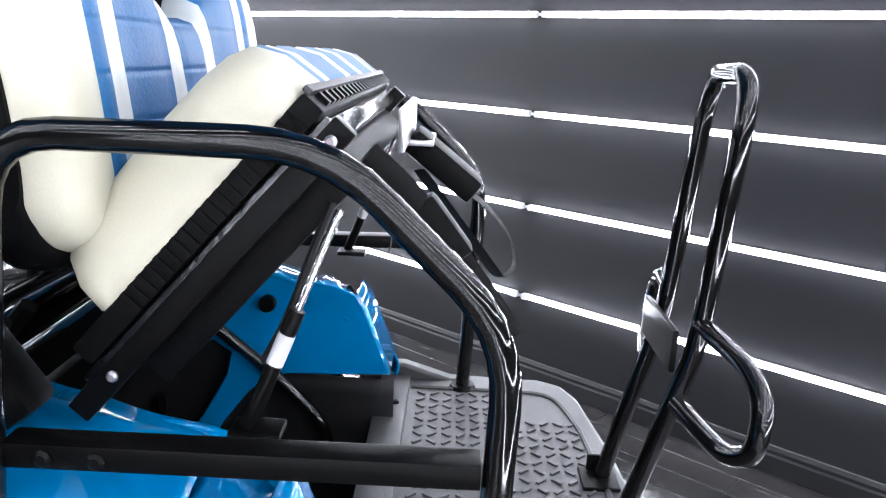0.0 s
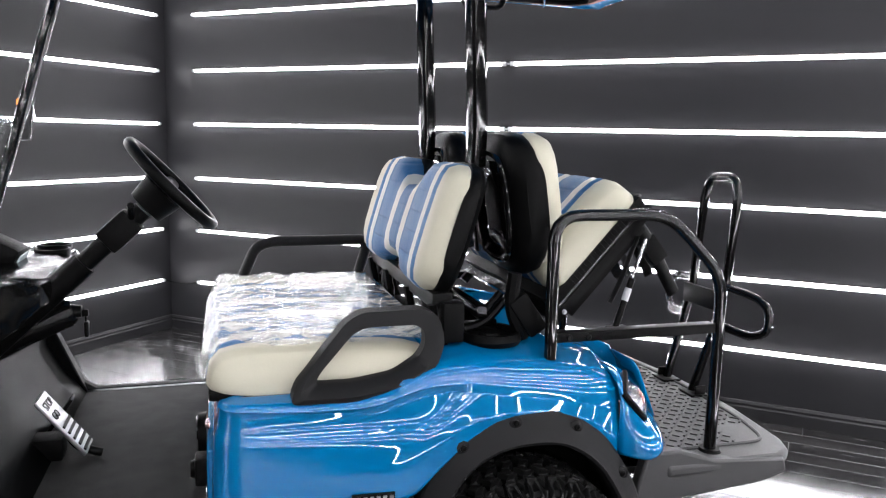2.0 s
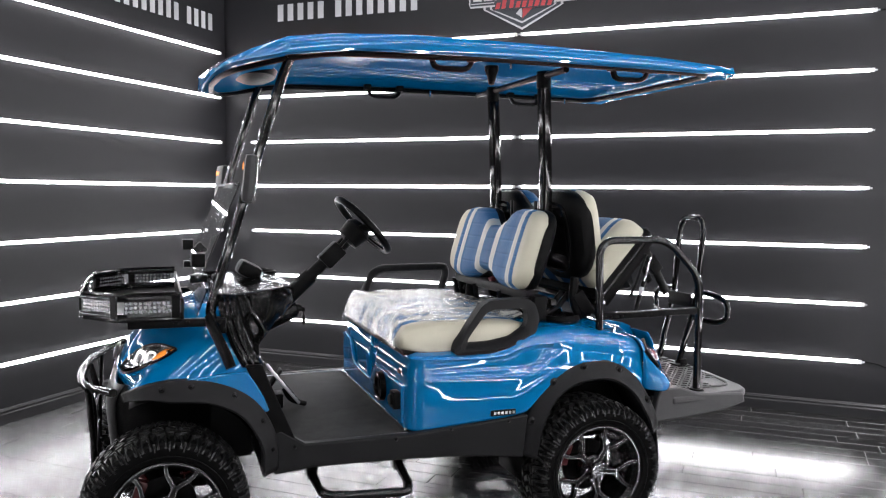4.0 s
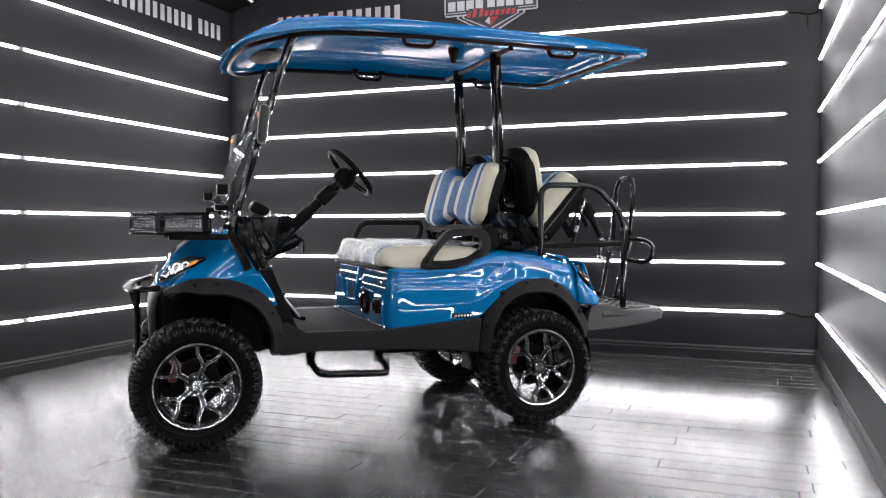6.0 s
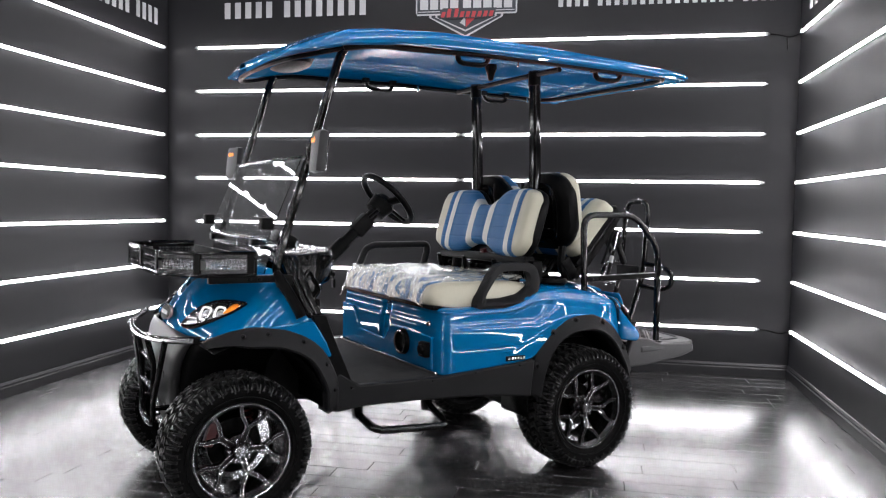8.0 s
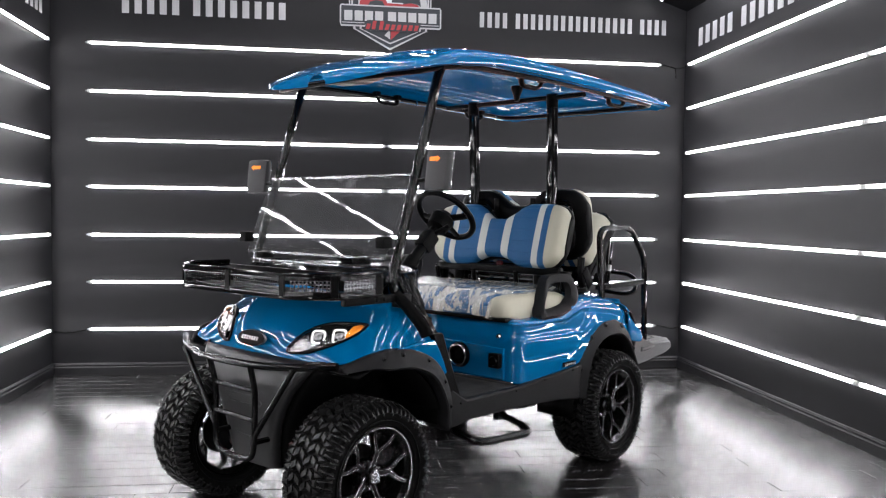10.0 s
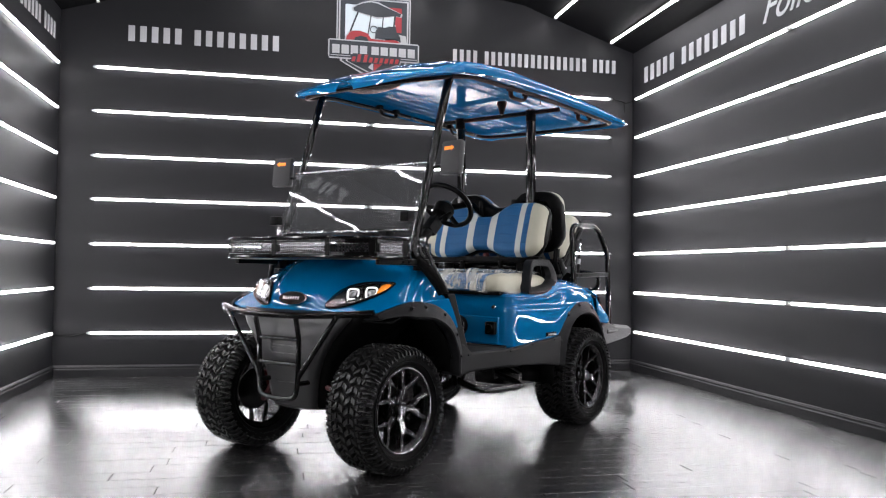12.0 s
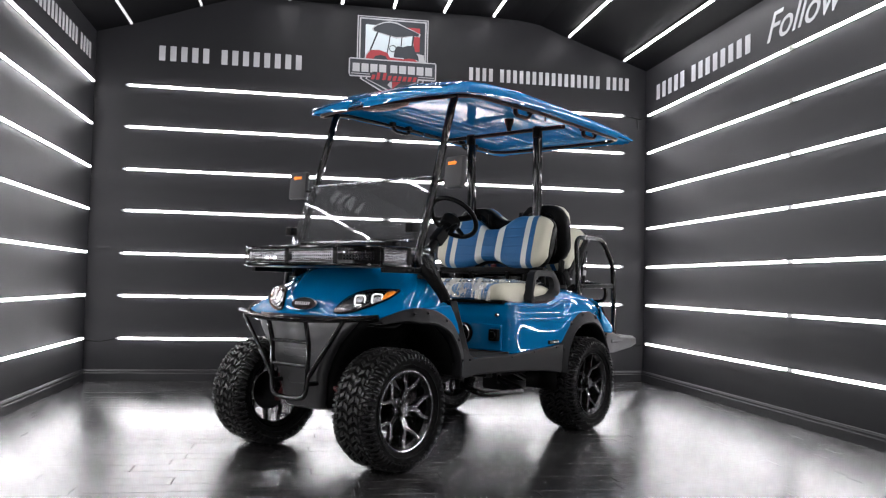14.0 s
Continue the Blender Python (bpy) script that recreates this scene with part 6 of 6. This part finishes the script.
def wheel(x, y, s, spin):
    w = new("wheel", TYRE.copy())
    w.data.name = "wheel"
    w.parent = CART
    w["label"] = "chunky black off-road tyre on a machined black alloy rim"
    w.matrix_basis = pose(x, y, 0.294) @ Matrix.Rotation(0 if s > 0 else math.pi, 4, "Z") @ Matrix.Rotation(spin, 4, "Y")

    def sub(name, me, m=None):
        o = new(name, me)
        o.parent = w
        if m is not None:
            o.matrix_basis = m
        return o

    sub("tread", TREAD)["kind"] = "stuff"
    sub("rim_barrel", BARREL), sub("bright_lip", LIP), sub("hub", HUB), sub("hub_cap", CAP), sub("cap_disc", CAPTOP)
    for i in range(5):
        m = Matrix.Rotation(2 * math.pi * i / 5, 4, "Y")
        sub("spoke", SPOKE, m), sub("machined_face", FACE, m)
        sub("wheel_nut", NUT, m @ Matrix.Rotation(math.pi / 5, 4, "Y") @ Matrix.Translation((0.044, 0, 0)))
    sub("brake_disc", DISC, Matrix.Translation((0, -0.01, 0))), sub("brake_caliper", CAL, Matrix.Rotation(-spin - 0.3, 4, "Y"))


wheel(0.0, 0.555, 1, 0.454)
wheel(0.0, -0.555, -1, 0.6)
wheel(1.683, 0.455, 1, 0.628)
wheel(1.683, -0.480, -1, 0.9)
P("rear_axle", join(rod((0, -0.42, 0.294), (0, 0.42, 0.294), 0.035, 12), moved(block(-0.11, 0.11, -0.12, 0.10, -0.10, 0.10, 0.03), pose(0, 0, 0.29))), SATIN, "black rear axle")
P("front_axle", rod((1.683, -0.40, 0.29), (1.683, 0.40, 0.29), 0.025, 10), SATIN)
P("chassis", join(block(-0.40, 1.75, 0.20, 0.26, 0.40, 0.46, 0.005), block(-0.40, 1.75, -0.26, -0.20, 0.40, 0.46, 0.005), block(0.2, 1.30, -0.50, 0.50, 0.42, 0.46, 0.005)), SATIN, "black steel chassis")
P("battery_tray", block(0.28, 0.75, -0.35, 0.35, 0.36, 0.44, 0.01), PLASTIC)
for s in (1, -1):
    for x in (0.08, 1.60):
        coil = [(x + 0.026 * math.cos(a), (0.33 + 0.026 * math.sin(a)) * s, 0.34 + 0.20 * a / (14 * math.pi)) for a in np.linspace(0, 14 * math.pi, 120)]
        sh = P("shock", rod((x, 0.33 * s, 0.31), (x, 0.33 * s, 0.58), 0.013, 10), SATIN, "shock absorber with a red spring")
        P("spring", sweep(coil, 0.005, 6), RED, "red coil spring", parent=sh)
    P("control_arm", sided(join(rod((1.683, 0.40, 0.25), (1.55, 0.18, 0.38), 0.014, 8), rod((1.683, 0.40, 0.25), (1.80, 0.18, 0.38), 0.014, 8)), s), RED, "red suspension arm")
    P("leaf_spring", sided(bar([(-0.33, 0.30, 0.38), (-0.1, 0.30, 0.27), (0.1, 0.30, 0.26), (0.36, 0.30, 0.36)], 0.014, 0.1, 8, flat=1.8), s), SATIN)
    stp = P("side_step", sided(bar([(1.155, 0.44, 0.40), (1.155, 0.49, 0.362), (1.140, 0.62, 0.326), (0.835, 0.655, 0.322), (0.815, 0.62, 0.335), (0.815, 0.49, 0.372), (0.815, 0.44, 0.41)], 0.0165, 0.045, 12), s), GLOSS, "black tubular side step")
    for x in (1.155, 0.815):
        P("step_bracket", sided(prism([(x - 0.025, 0.43), (x + 0.025, 0.43), (x + 0.018, 0.345), (x - 0.018, 0.345)], 0.455, 0.485), s), SATIN, parent=stp)


# ---- floor of separate planks, nearest ones as pieces ----
plain("floor", block(XL - 0.1, XR + 0.1, YF - 0.1, YB + 0.1, -0.06, -0.004), GROUT, "dark glossy plank floor", "floor")
FLOOR = bpy.data.objects["floor"]
PW, PL = 0.127, 1.21
random.seed(11)


def plank_mesh(length, width):
    """A board with a softly crowned face and eased edges."""
    g, drop = 0.0017, 0.00010
    rows = [(0.0, -0.006), (0.0, -0.0016)] + [(v, 0.0) for v in (0.012, 0.25, 0.5, 0.75, 0.988)] + [(1.0, -0.0016), (1.0, -0.006)]
    V, F = [], []
    for v, dz in rows:
        for x, e in ((g, 1), (g + 0.002, 0), (length - g - 0.002, 0), (length - g, 1)):
            V.append((x, g + v * (width - 2 * g), dz - drop * (2 * v - 1) ** 2 - 0.0018 * e))
    for i in range(len(rows) - 1):
        for k in range(3):
            F.append((i * 4 + k, i * 4 + k + 1, i * 4 + 5 + k, i * 4 + 4 + k))
    return V, F


shared = {}
rest_v, rest_f = [], []
count = 0
r = 0
y = YB
while y > YF:
    w = min(PW, y - YF)
    x = XL - random.random() * PL
    while x < XR:
        a, b = max(x, XL), min(x + PL, XR)
        if b - a > 0.03 and w > 0.02:
            key = (round(b - a, 2), round(w, 3))
            lift = random.uniform(-0.0005, 0.0005)
            near = -2.0 < y < 2.6
            if near and count < 300:
                if key not in shared:
                    shared[key] = mesh_of("plank", *plank_mesh(*key), [WOOD], smooth=15)
                o = new("plank", shared[key])
                o.parent = FLOOR
                o.matrix_basis = pose(a, y - w, lift, random.uniform(-0.10, 0.10), random.uniform(-0.02, 0.02), 0)
                count += 1
            else:
                v, f = plank_mesh(b - a, w)
                rest_f += [tuple(i + len(rest_v) for i in q) for q in f]
                q = pose(a, y - w, lift, random.uniform(-0.10, 0.10), 0, 0)
                rest_v += [tuple(q @ Vector(c)) for c in v]
        x += PL
    y -= w
    r += 1
rest = part("far_planks", (rest_v, rest_f), WOOD, FLOOR, smooth=15)
rest["kind"] = "stuff"
